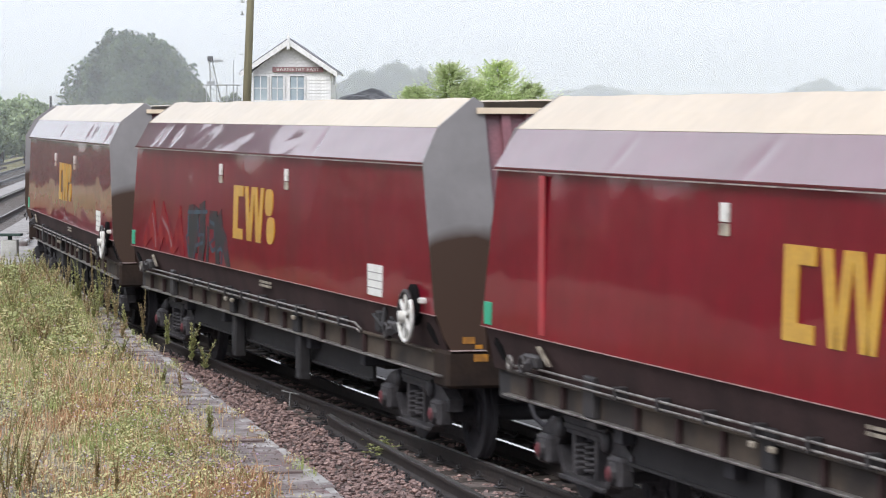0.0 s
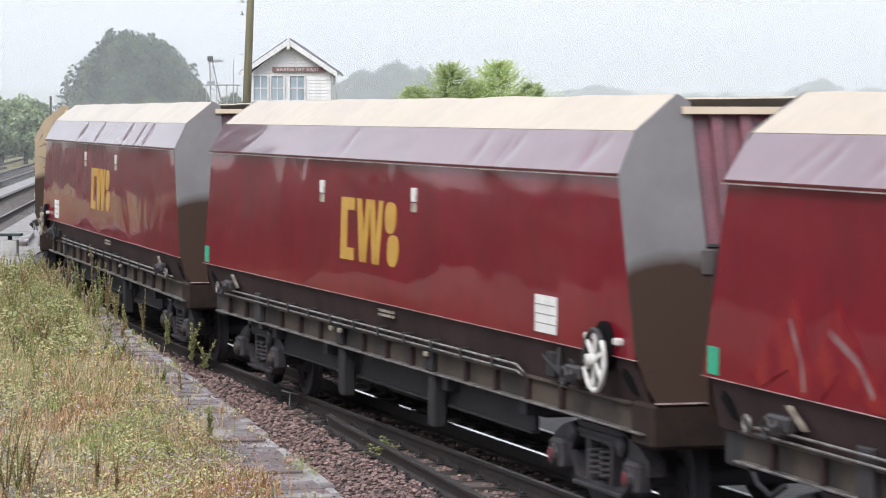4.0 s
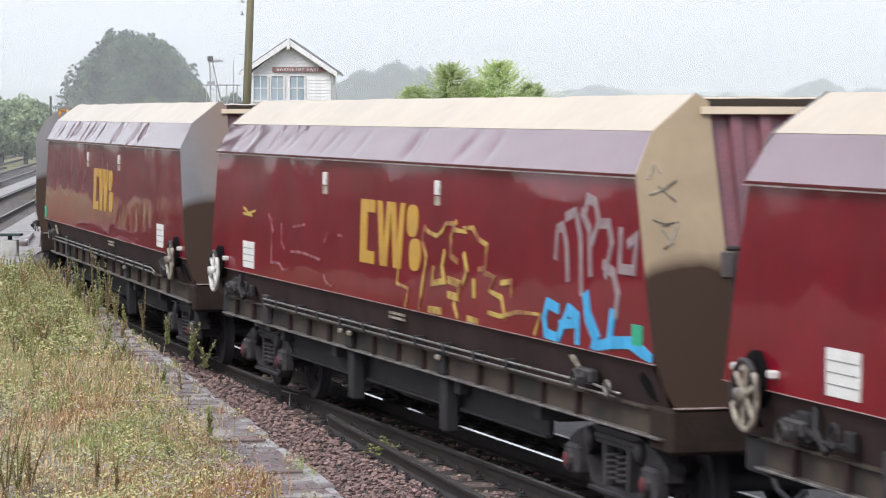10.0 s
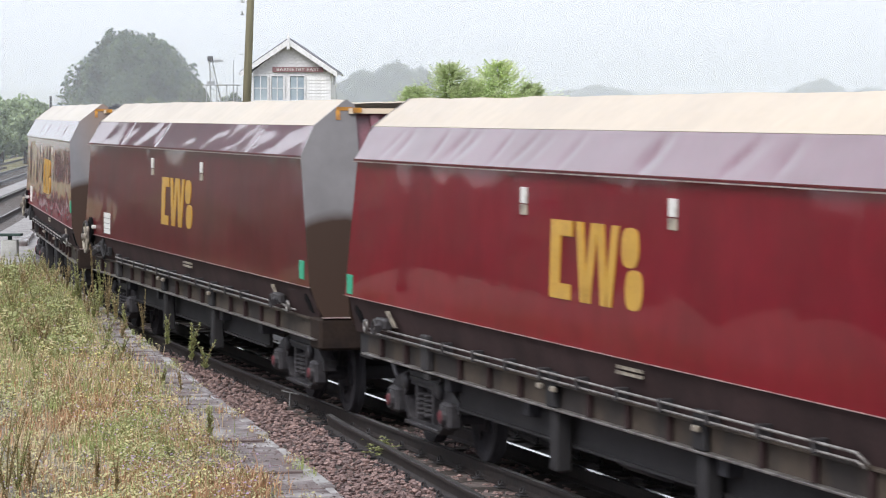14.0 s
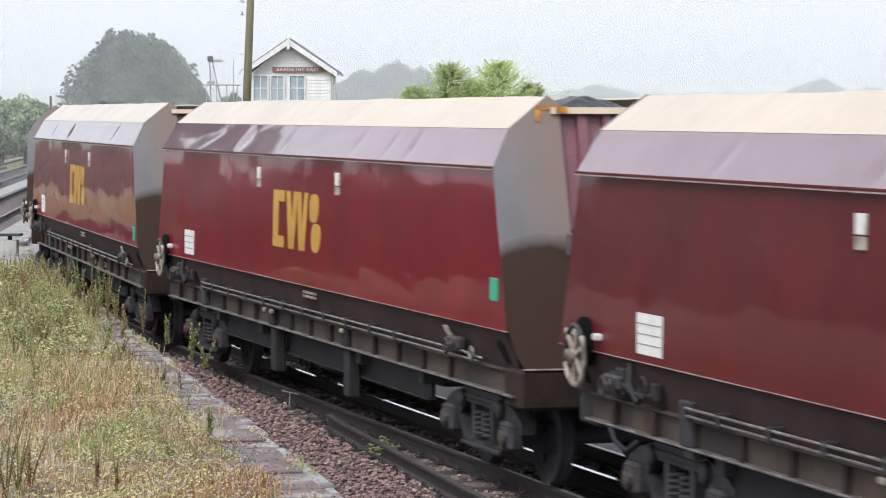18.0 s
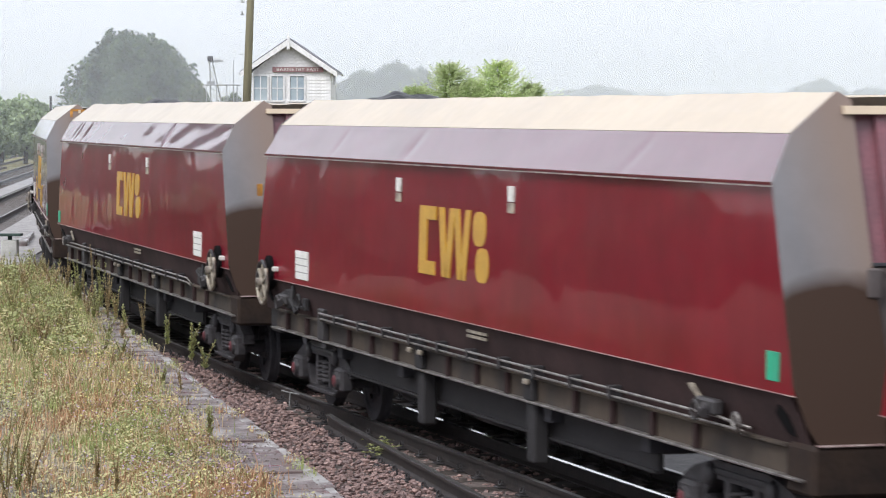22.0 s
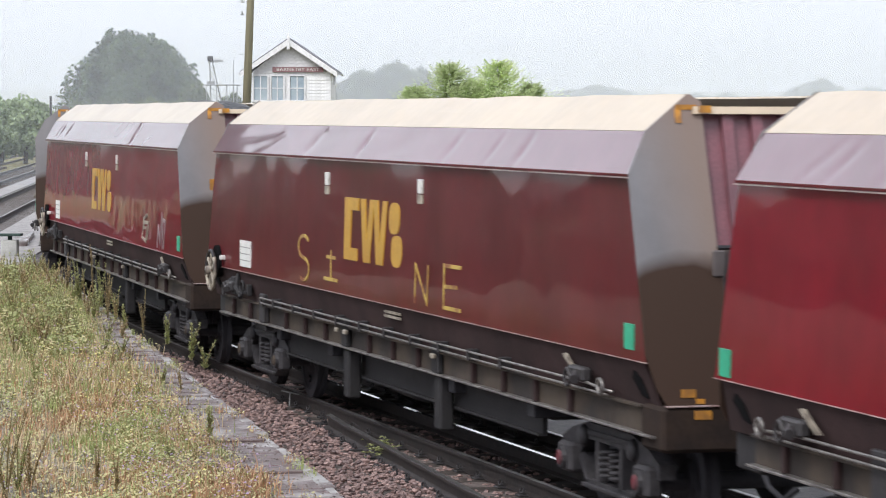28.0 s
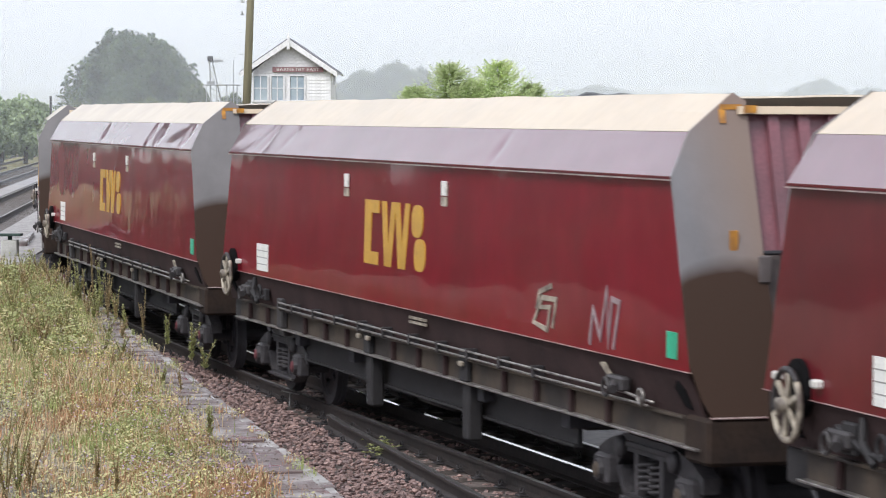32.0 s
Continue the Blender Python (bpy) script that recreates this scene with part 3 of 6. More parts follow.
def plate(x0, x1, z0, z1, depth=0.012, c=0.0):
    return Shape().box(x0, x1, -W_SIDE - depth, -W_SIDE + 0.006, z0, z1, c)


def grid_sheet(nx, zs, y_at, sgn):
    """An outer skin of nx by len(zs) points between the leaning ends; y_at(x, z) is how far it stands out."""
    v = [((-1 + 2 * i / (nx - 1)) * reach(z), sgn * y_at((-1 + 2 * i / (nx - 1)) * HALF, z), z) for i in range(nx) for z in zs]
    m = len(zs)
    f = [(i * m + j, (i + 1) * m + j, (i + 1) * m + j + 1, i * m + j + 1) for i in range(nx - 1) for j in range(m - 1)]
    return v, [q if sgn < 0 else q[::-1] for q in f]


def side_sheet(seed, sgn):
    """The big side sheet, slightly rolled inwards and buckled in long shallow waves between its stiffeners."""
    def y_at(x, z):
        t = (z - Z_LOW) / (Z_SIDE - Z_LOW)
        bow = 0.009 * noise.noise((x * 0.42 + seed * 3.7, z * 0.9, seed)) + 0.0052 * noise.noise((x * 1.1, z * 1.5, seed + 5.5)) + 0.0027 * noise.noise((x * 2.6, z * 2.4, seed + 8.1)) + 0.0009 * noise.noise((x * 6.0, z * 4.5, seed + 1.7))
        return skin(z) + bow * min(1, 6 * t, 6 * (1 - t))
    back = [(-(W_SIDE - 0.028), Z_LOW), (-(W_SIDE - 0.04), Z_SIDE - 0.03)]
    s = sheet(back if sgn < 0 else mirrored(back), 0.015)
    return s.add(*grid_sheet(170, [Z_LOW + (Z_SIDE - 0.03 - Z_LOW) * j / 22 for j in range(23)], y_at, sgn))


def shoulder_sheet(seed, sgn):
    """The sloping shoulder; loading has knocked slanting dents into some of them (seed 0 is straight)."""
    random.seed(seed + 700)
    dents = [(random.uniform(-7.2, 4.0 if seed == 1 else 7.2), random.uniform(0.12, 0.3), random.uniform(0.25, 0.6), random.uniform(0.012, 0.03)) for _ in range((0, 16, 6, 4, 3, 5)[seed])]

    def y_at(x, z):
        t = (z - Z_SIDE) / (Z_MID - Z_SIDE)
        y = W_SIDE - (W_SIDE - W_MID) * t - 0.012 * t * (1 - t) + 0.009 * noise.noise((x * 0.9 - t * 0.8, t, seed + 2.2)) * 4 * t * (1 - t)
        for dx, wide, lean, deep in dents:
            u = (x - dx - lean * (t - 0.5)) / wide
            if abs(u) < 1:
                y -= deep * (1 - abs(u)) ** 1.5 * math.sin(math.pi * min(1, t * 0.95 + 0.05)) * (0.6 if u < 0 else 1.0)
        return y
    back = [(-(W_SIDE - 0.05), Z_SIDE), (-(W_MID - 0.05), Z_MID)]
    s = sheet(back if sgn < 0 else mirrored(back), 0.015)
    return s.add(*grid_sheet(340 if seed else 60, [Z_SIDE + (Z_MID - Z_SIDE) * j / 8 for j in range(9)], y_at, sgn))


class Kit:
    """Meshes that all wagons share."""

    def __init__(self):
        self.side = {m.name: [[side_sheet(seed, sgn).mesh("side_sheet", m, True) for sgn in (-1, 1)] for seed in range(5)] for m in (MAROON, BROWN_MAROON)}
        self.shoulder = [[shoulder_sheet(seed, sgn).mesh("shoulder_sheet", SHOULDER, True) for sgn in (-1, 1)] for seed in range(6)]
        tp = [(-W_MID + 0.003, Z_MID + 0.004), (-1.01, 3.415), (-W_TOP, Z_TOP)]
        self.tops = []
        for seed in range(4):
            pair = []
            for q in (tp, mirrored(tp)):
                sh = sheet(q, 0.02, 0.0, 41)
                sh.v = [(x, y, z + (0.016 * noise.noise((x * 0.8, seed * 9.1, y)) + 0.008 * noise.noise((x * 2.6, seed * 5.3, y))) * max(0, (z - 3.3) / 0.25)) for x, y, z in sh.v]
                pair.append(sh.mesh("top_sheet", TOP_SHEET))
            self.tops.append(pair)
        lip = [(-W_SIDE - 0.02, Z_SIDE - 0.034), (-W_SIDE - 0.02, Z_SIDE - 0.024)]
        self.lip = [sheet(q, 0.05, 0.01).mesh("edge_strip", LIP) for q in (lip, mirrored(lip))]
        dark = [(-W_SIDE - 0.012, Z_SIDE - 0.02), (-W_SIDE - 0.012, Z_SIDE)]
        self.gutter = [sheet(q, 0.05, 0.01).mesh("gutter", BROWN_MAROON) for q in (dark, mirrored(dark))]
        low = [(-W_SIDE - 0.014, Z_LOW - 0.006), (-W_SIDE - 0.014, Z_LOW)]
        self.low = [sheet(q, 0.04).mesh("lower_lip", LIP) for q in (low, mirrored(low))]
        sk = [(-1.24, 1.08), (-1.35, Z_LOW - 0.01)]
        self.skirt = [sheet(q, 0.02, 0.1).mesh("skirt", SKIRT) for q in (sk, mirrored(sk))]
        # ends
        outline = [(-W_SIDE - 0.01, Z_SIDE), (-W_MID - 0.008, Z_MID + 0.005), (-W_TOP, Z_TOP + 0.008), (-0.72, 3.50), (-0.70, 2.4), (-0.66, 1.7), (-0.62, 1.135),
                   (-1.235, 1.135), (-1.30, 1.25), (-W_SIDE - 0.004, 1.52)]

        def end_shape(pts, t0, t1):
            return Shape().loft([[(reach(z) + t, y, z) for y, z in pts] for t in (t0, t1)])

        self.corner = {m.name: [end_shape(q, 0.0, 0.035).mesh("corner_plate", m) for q in (outline, mirrored(outline))] for m in (END_GREY, END_TAN, END_WORN)}
        rear = [(y + 0.045 if i in (0, 9) else y, z) for i, (y, z) in enumerate(outline)]
        self.corner_rear = [end_shape(q, 0.0, 0.035).mesh("corner_plate", END_GREY) for q in (rear, mirrored(rear))]
        self.middle = end_shape([(-0.72, 3.46), (-0.72, 2.33), (0.72, 2.33), (0.72, 3.46)], -0.06, -0.035).mesh("end_sheet", END_RED)
        self.slope = end_shape([(-0.72, 2.327), (-0.72, 0.95), (0.72, 0.95), (0.72, 2.327)], -0.06, -0.035).mesh("slope_sheet", END_SLOPE)
        self.rib = end_shape([(-0.045, 3.40), (-0.045, 2.33), (0.045, 2.33), (0.045, 3.40)], -0.036, 0.02).mesh("end_rib", END_RED)
        self.slope_rib = end_shape([(-0.03, 2.32), (-0.03, 1.0), (0.03, 1.0), (0.03, 2.32)], -0.036, 0.012).mesh("slope_rib", END_SLOPE)
        self.latch = Shape().box(reach(2.2) + 0.03, reach(2.2) + 0.075, -0.76, -0.66, 2.12, 2.33, 0.012).mesh("end_latch", END_SLOPE)
        self.beam = end_shape([(-0.80, 3.40), (0.80, 3.40), (0.80, 3.46), (-0.80, 3.46)], -0.05, 0.07).mesh("end_beam", TOP_SHEET)
        self.stay = Shape().tube([(reach(2.35) + 0.045, -0.7, 2.35), (reach(2.35) + 0.045, 0.7, 2.35)], 0.018, 6).mesh("end_stay", BLACK_STEEL)
        self.headstock = Shape().box(7.95, 8.45, -1.285, 1.285, 0.77, 1.13, 0.03).mesh("headstock", DARK_DUST)
        self.rear_headstock = Shape().box(7.77, 8.3, -1.2, 1.2, 0.8, 1.08, 0.02).mesh("headstock", SOOT)
        self.seam = Shape().box(8.40, 8.462, -1.25, 1.25, 1.128, 1.14, 0.003).mesh("seam_strip", LIP)
        c = Shape().box(8.4, 8.72, -0.12, 0.12, 0.66, 0.88, 0.02).box(8.66, 8.99, -0.17, 0.15, 0.62, 0.93, 0.05)
        self.coupler = c.mesh("coupler", BLACK_STEEL)
        self.hose = Shape().tube([(8.35, -0.45, 0.7), (8.55, -0.44, 0.5), (8.75, -0.4, 0.42), (8.92, -0.36, 0.52)], 0.025, 6).mesh("brake_hose", BLACK_STEEL, True)
        # underframe
        sb = Shape().box(-7.75, 7.95, -1.255, -1.235, 0.88, 1.10).box(-7.75, 7.95, -1.30, -1.236, 1.085, 1.11, 0.004)
        self.solebar = sb.mesh("solebar", SOLEBAR)
        self.flange = Shape().box(-7.78, 8.3, -1.325, -1.2, 0.872, 0.892, 0.004).mesh("flange", BRIGHT)
        self.gusset = Shape().box(-0.03, 0.03, -1.305, -1.257, 0.893, 1.084, 0.006).mesh("gusset", SKIRT)
        self.pillar = Shape().box(-0.12, 0.12, -1.318, -1.257, 0.893, 1.2, 0.012).box(-0.11, 0.11, -1.29, -1.15, 0.34, 0.871, 0.02).mesh("door_pillar", SOOT)
        self.short_pillar = Shape().box(-0.13, 0.13, -1.33, -1.257, 0.893, 1.24, 0.012).box(-0.1, 0.1, -1.3, -1.2, 0.8, 0.871, 0.01).mesh("jacking_post", GRIME)
        self.pipe = Shape().tube([(-5.3, -1.33, 1.13), (-5.2, -1.375, 1.2), (6.9, -1.375, 1.2), (7.25, -1.36, 1.175), (7.4, -1.33, 1.165)], 0.013, 6)
        self.pipe_low = Shape().tube([(-5.25, -1.33, 1.10), (-5.2, -1.365, 1.14), (6.9, -1.365, 1.14), (7.3, -1.34, 1.13)], 0.012, 6)
        def both_hands(q, name):
            flip = Shape().add([(-x, y, z) for x, y, z in q.v], q.f)
            return {-1: q.mesh(name, BRIGHT, True), 1: flip.mesh(name, BRIGHT, True)}

        self.pipe, self.pipe_low = both_hands(self.pipe, "pipe"), both_hands(self.pipe_low, "lower_pipe")
        self.clip = Shape().box(-0.025, 0.025, -1.392, -1.28, 1.118, 1.226, 0.006).mesh("pipe_clip", GRIME)
        self.box_light = Shape().box(-0.06, 0.06, -1.36, -1.318, 1.035, 1.085, 0.01).mesh("reflector", CREAM)
        self.sill = Shape().box(-7.7, 7.7, -0.22, 0.22, 0.62, 0.98, 0.02).mesh("centre_sill", BLACK_STEEL)
        self.inner = Shape().box(-4.9, 4.9, -1.10, -1.06, 0.57, 0.87).box(-4.9, 4.9, -1.14, -1.06, 0.55, 0.575).mesh("inner_beam", SOOT)
        self.chutes = []
        for x in (-3.55, -1.2, 1.2, 3.55):
            q = Shape().loft([[(x + sx * a, sy * b, z) for sx, sy in ((-1, -1), (1, -1), (1, 1), (-1, 1))] for a, b, z in ((0.42, 0.7, 0.66), (0.46, 0.72, 0.72), (1.12, 0.95, 1.15))])
            self.chutes.append(q.mesh("discharge_chute", BLACK_STEEL))
        self.door = Shape().box(-0.5, 0.5, -0.74, 0.74, 0.60, 0.655, 0.01).mesh("chute_door", GRIME)
        self.tank = Shape().tube([(-0.5, -0.85, 0.62), (0.5, -0.85, 0.62)], [0.19, 0.19], 14).mesh("air_tank", BLACK_STEEL, True)
        self.cross = Shape().box(-0.1, 0.1, -1.22, 1.22, 0.72, 1.1, 0.01).mesh("cross_member", BLACK_STEEL)
        # bogies
        out, zs = -1.06, 0
        def frame_shape(y0, y1):
            top = [(-1.22, 0.50), (-1.22, 0.62), (-0.96, 0.72), (-0.55, 0.80), (0.55, 0.80), (0.96, 0.72), (1.22, 0.62), (1.22, 0.50), (0.78, 0.50), (0.56, 0.66), (-0.56, 0.66), (-0.78, 0.50)]
            q = Shape().loft([[(x, y, z) for x, z in top] for y in (y0, y1)])
            low = [(-0.64, 0.31), (-0.5, 0.23), (0.5, 0.23), (0.64, 0.31), (0.42, 0.32), (-0.42, 0.32)]
            q.loft([[(x, y, z) for x, z in low] for y in (y0, y1)])
            for k in (-1, 1):
                q.loft([[(k * x, y, z) for x, z in ((0.24, 0.30), (0.33, 0.30), (0.35, 0.66), (0.25, 0.66))] for y in (y0, y1)])
                q.loft([[(k * x, y, z) for x, z in ((0.5, 0.26), (0.62, 0.30), (0.8, 0.50), (0.68, 0.53))] for y in (y0, y1)])
            return q

        self.frame = frame_shape(-1.12, -0.98).box(-0.5, 0.5, -1.145, -1.12, 0.70, 0.75, 0.008).mesh("side_frame", BOGIE)
        self.frame_far = frame_shape(0.98, 1.12).mesh("side_frame", GRIME)
        self.boss = Shape().tube([(0, -1.12, 0.6), (0, -1.17, 0.6)], [0.1, 0.075], 12).mesh("frame_boss", BOGIE, True)
        self.tie = Shape().box(-0.6, 0.6, -1.16, -1.125, 0.255, 0.29, 0.006).mesh("tie_bar", BOGIE)
        self.bolster = Shape().box(-0.22, 0.22, -1.0, 1.0, 0.42, 0.66, 0.02).mesh("bolster", BLACK_STEEL)
        coil = [(0.085 * math.cos(t * 0.7), -1.06 + 0.085 * math.sin(t * 0.7), 0.35 + 0.0055 * t) for t in range(50)]
        self.spring = Shape().tube(coil, 0.018, 5).mesh("coil_spring", BOGIE, True)
        bx = Shape().box(-0.17, 0.17, -1.2, -1.05, 0.34, 0.60, 0.03).tube([(0, -1.19, 0.46), (0, -1.235, 0.46)], [0.105, 0.09], 12)
        self.axlebox = bx.mesh("axlebox", BOGIE)
        self.cap = Shape().tube([(0, -1.23, 0.46), (0, -1.25, 0.46)], [0.075, 0.05], 12).mesh("end_cap", RED)
        self.cap_plain = Shape().tube([(0, -1.23, 0.46), (0, -1.25, 0.46)], [0.075, 0.05], 12).mesh("end_cap", SOLEBAR)
        self.shoe = Shape().box(-0.06, 0.06, -0.82, -0.68, 0.3, 0.66, 0.02).mesh("brake_block", BLACK_STEEL)
        # wheelset about its own axis, at the origin
        ws = Shape()
        for sy in (-1, 1):
            rs = ((0.70, 0.46), (0.735, 0.46), (0.74, 0.44), (0.80, 0.445), (0.805, 0.36), (0.785, 0.34), (0.765, 0.16), (0.81, 0.14), (0.81, 0.08))
            n = 28
            loops = [[(r * math.cos(2 * math.pi * j / n), sy * yy, r * math.sin(2 * math.pi * j / n)) for j in range(n)] for yy, r in
                     ((0.68, 0.08), (0.68, 0.14), (0.70, 0.34), (0.68, 0.36), (0.68, 0.46)) + rs]
            ws.loft(loops)
            for j in range(4):
                a = math.pi / 2 * j + 0.4
                ws.box(0.23 * math.cos(a) - 0.03, 0.23 * math.cos(a) + 0.03, sy * 0.79 - 0.012, sy * 0.79 + 0.012, 0.23 * math.sin(a) - 0.03, 0.23 * math.sin(a) + 0.03)
        ws.tube([(0, -1.05, 0), (0, 1.05, 0)], 0.08, 12)
        self.wheelset = ws.mesh("wheelset", BLACK_STEEL)
        # fittings on the side
        self.wheel_ring = {}
        for m in (WHITE, CREAM):
            def arc(a0, a1):
                return [(0.245 * math.cos(radians(a)), 0, 0.245 * math.sin(radians(a))) for a in range(a0, a1 + 1, 12)]
            q = Shape().tube(arc(198, 402), 0.024, 6).tube([(0, 0.05, 0), (0, -0.07, 0)], 0.055, 10)
            # The rim's upper arc is darker than its lower arc.
            self.wheel_top = Shape().tube(arc(42, 198), 0.0245, 6).mesh("grimy_rim", GRIME, True)
            self.wheel_ring[m.name] = (q.mesh("rim", m, True), Shape().box(-0.022, 0.022, -0.015, 0.015, 0.05, 0.235, 0.006).mesh("spoke", m))
        self.wheel_back = Shape().tube([(0, 0.06, 0.11), (0, 0.12, 0.11)], [0.205, 0.205], 20).mesh("handwheel_recess", OPENING_SHADE)
        self.lug = Shape().box(-0.05, 0.05, -0.04, 0.03, -0.03, 0.03, 0.012).mesh("bracket_lug", WHITE)
        self.valve = Shape().box(-0.2, 0.2, -1.42, -1.33, 1.28, 1.40, 0.02).tube([(0, -1.4, 1.34), (0.12, -1.46, 1.3)], 0.04, 8).ring((-0.12, -1.44, 1.3), (0, 1, 0), 0.07, 0.016, 12, 5)
        self.valve = self.valve.mesh("valve_box", GRIME)
        self.ring = Shape().ring((0, -1.40, 1.20), (0, 1, 0), 0.06, 0.016, 16, 6).mesh("door_lock_ring", BRIGHT, True)
        self.lever = Shape().loft([[(-0.2, y, 1.43), (-0.12, y, 1.44), (0.2, y, 1.29), (0.12, y, 1.28)] for y in (-1.395, -1.37)]).mesh("door_lever", CREAM)
        self.hole = Shape().loft([[(a, y + 0.27 * (1.3 - z), z) for a, z in ((-0.09, 1.35), (0.0, 1.41), (0.11, 1.35), (0.17, 1.2), (0.05, 1.22))] for y in (-1.315, -1.29)]).mesh("hand_lever_recess", OPENING_SHADE)
        gear = Shape().box(-0.42, -0.2, -1.39, -1.33, 1.16, 1.38, 0.015).tube([(-0.5, -1.38, 1.33), (0.05, -1.39, 1.2), (0.5, -1.38, 1.22)], 0.022, 6)
        gear.tube([(-0.1, -1.36, 1.42), (-0.02, -1.4, 1.27), (0.16, -1.39, 1.14)], 0.03, 6).ring((0.3, -1.40, 1.27), (0, 1, 0), 0.08, 0.018, 12, 5).box(0.42, 0.56, -1.385, -1.33, 1.18, 1.32, 0.01)
        self.gear = gear.mesh("brake_gear", SOOT)
        self.panel = plate(-0.29, 0.29, 1.52, 1.84, 0.008).mesh("data_panel", PANEL_WHITE)
        self.bar = Shape().box(-0.27, 0.27, -W_SIDE - 0.0105, -W_SIDE - 0.0075, -0.005, 0.005).mesh("panel_line", PANEL_GREY)
        self.stencil = Shape().box(-0.3, 0.3, -1.352, -1.335, 0.0, 0.025).mesh("stencil_line", CREAM)
        self.marker = plate(-0.085, 0.085, 2.62, 2.76, 0.015, 0.004).mesh("marker_plate", WHITE)
        self.marker_low = plate(-0.085, 0.085, 2.52, 2.61, 0.015, 0.004).mesh("marker_plate", CREAM)
        self.green = plate(-0.11, 0.11, 1.56, 1.765, 0.012, 0.003).mesh("tariff_plate", GREEN)
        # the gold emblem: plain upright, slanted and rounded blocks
        z0, z1 = 1.85, 2.51
        y0, y1 = -W_SIDE - 0.006, -W_SIDE + 0.006
        self.emblem = [plate(-1.30, -1.04, z0, z1, 0.006).box(-1.04, -0.74, y0, y1, z1 - 0.13, z1).box(-1.04, -0.74, y0, y1, z0, z0 + 0.13)]
        for x in (-0.36, 0.16):
            q = Shape()
            for a, b in ((x - 0.19, x - 0.04), (x + 0.19, x + 0.04)):
                q.loft([[(a - 0.085, y, z1), (a + 0.085, y, z1), (b + 0.09, y, z0), (b - 0.09, y, z0)] for y in (y0, y1)])
            self.emblem.append(q)
        n = 20
        for cx, cz in ((0.71, z1 - 0.165), (0.82, z0 + 0.165)):
            self.emblem.append(Shape().loft([[(cx + 0.2 * math.copysign(abs(math.cos(2 * math.pi * j / n)) ** 0.7, math.cos(2 * math.pi * j / n)), y,
                                               cz + 0.16 * math.copysign(abs(math.sin(2 * math.pi * j / n)) ** 0.7, math.sin(2 * math.pi * j / n))) for j in range(n)] for y in (y0, y1)]))
        for e in self.emblem:
            e.v = [(x, -skin(z) - 0.0105 if y < -W_SIDE else 0.01 - skin(z), z) for x, y, z in e.v]
        self.emblem = [e.mesh("emblem_block", GOLD) for e in self.emblem]


def coal_mesh(seed, heaps):
    """The coal in one wagon; heaps: (x along, height, length)."""
    random.seed(seed)
    nx, ny = 150, 20
    v, f = [], []
    for i in range(nx):
        x = -7.45 + 14.9 * i / (nx - 1)
        for j in range(ny):
            y = -0.9 + 1.8 * j / (ny - 1)
            z = 3.30 - 0.16 * abs(y) ** 2 + 0.10 * noise.noise((x * 0.8 + seed * 7, y * 0.9, seed)) + 0.09 * noise.noise((x * 4, y * 4, seed + 3.3))
            for hx, hh, hl in heaps:
                z += hh * max(0, 1 - ((x - hx) / hl) ** 2) * max(0, 1 - (y / 1.0) ** 2) * (1 + 0.3 * noise.noise((x * 2.3, y * 2.3, seed)))
            v.append((x, y, z))
    v += [(x, y, 2.6) for x, y in ((-7.4, -0.88), (7.4, -0.88), (7.4, 0.88), (-7.4, 0.88))]
    for i in range(nx - 1):
        for j in range(ny - 1):
            a = i * ny + j
            f.append((a, a + ny, a + ny + 1, a + 1))
    b = nx * ny
    f.append((b, b + 3, b + 2, b + 1))
    f.append(tuple([i * ny for i in range(nx)][::-1] + [b, b + 1]))
    f.append(tuple([i * ny + ny - 1 for i in range(nx)] + [b + 2, b + 3]))
    return raw_mesh("coal_load", v, f, COAL)


def add_end(kit, w, flip, end_mat):
    m = Matrix.Rotation(math.pi, 4, "Z") if flip else Matrix()
    for q in kit.corner_rear if flip else kit.corner[end_mat.name]:
        part("corner_plate", q, None, w, "grey end plate with brown brake dust" if end_mat is not END_TAN else "tan end plate with brown brake dust", at=m)
    part("end_sheet", kit.middle, None, w, at=m)
    part("slope_sheet", kit.slope, None, w, "dusty grey-brown lower end sheet", at=m)
    for y in (-0.5, -0.25, 0.0, 0.25, 0.5):
        part("end_rib", kit.rib, None, w, at=m @ pose(0, y, 0))
    for y in (-0.45, 0.0, 0.45):
        part("slope_rib", kit.slope_rib, None, w, at=m @ pose(0, y, 0))
    part("end_latch", kit.latch, None, w, at=m)
    if not flip:
        part("seam_strip", kit.seam, None, w, at=m)
    part("end_beam", kit.beam, None, w, at=m)
    part("end_stay", kit.stay, None, w, at=m)
    part("headstock", kit.rear_headstock if flip else kit.headstock, None, w, at=m)
    part("coupler", kit.coupler, None, w, at=m)
    part("brake_hose", kit.hose, None, w, at=m)


def add_bogie(kit, w, x, caps):
    b = new("bogie")
    b.parent = w
    b.matrix_basis = pose(x, 0, 0)
    part("side_frame", kit.frame, None, b)
    part("side_frame", kit.frame_far, None, b)
    part("bolster", kit.bolster, None, b)
    part("tie_bar", kit.tie, None, b)
    for dx in (-0.62, 0.62):
        part("frame_boss", kit.boss, None, b, at=pose(dx, 0, 0.08))
    for dx in (-0.96, 0.96):
        part("axlebox", kit.axlebox, None, b, at=pose(dx, 0, 0))
        part("end_cap", kit.cap if caps else kit.cap_plain, None, b, at=pose(dx, 0, 0))
        part("coil_spring", kit.spring, None, b, at=pose(dx * 0.12, 0, 0))
        ws = part("wheelset", kit.wheelset, None, b, at=pose(dx, 0, 0.46))
        WHEELS.append(ws)
    for dx in (-0.34, 0.34):
        part("brake_block", kit.shoe, None, b, at=pose(dx, 0, 0))
    return b


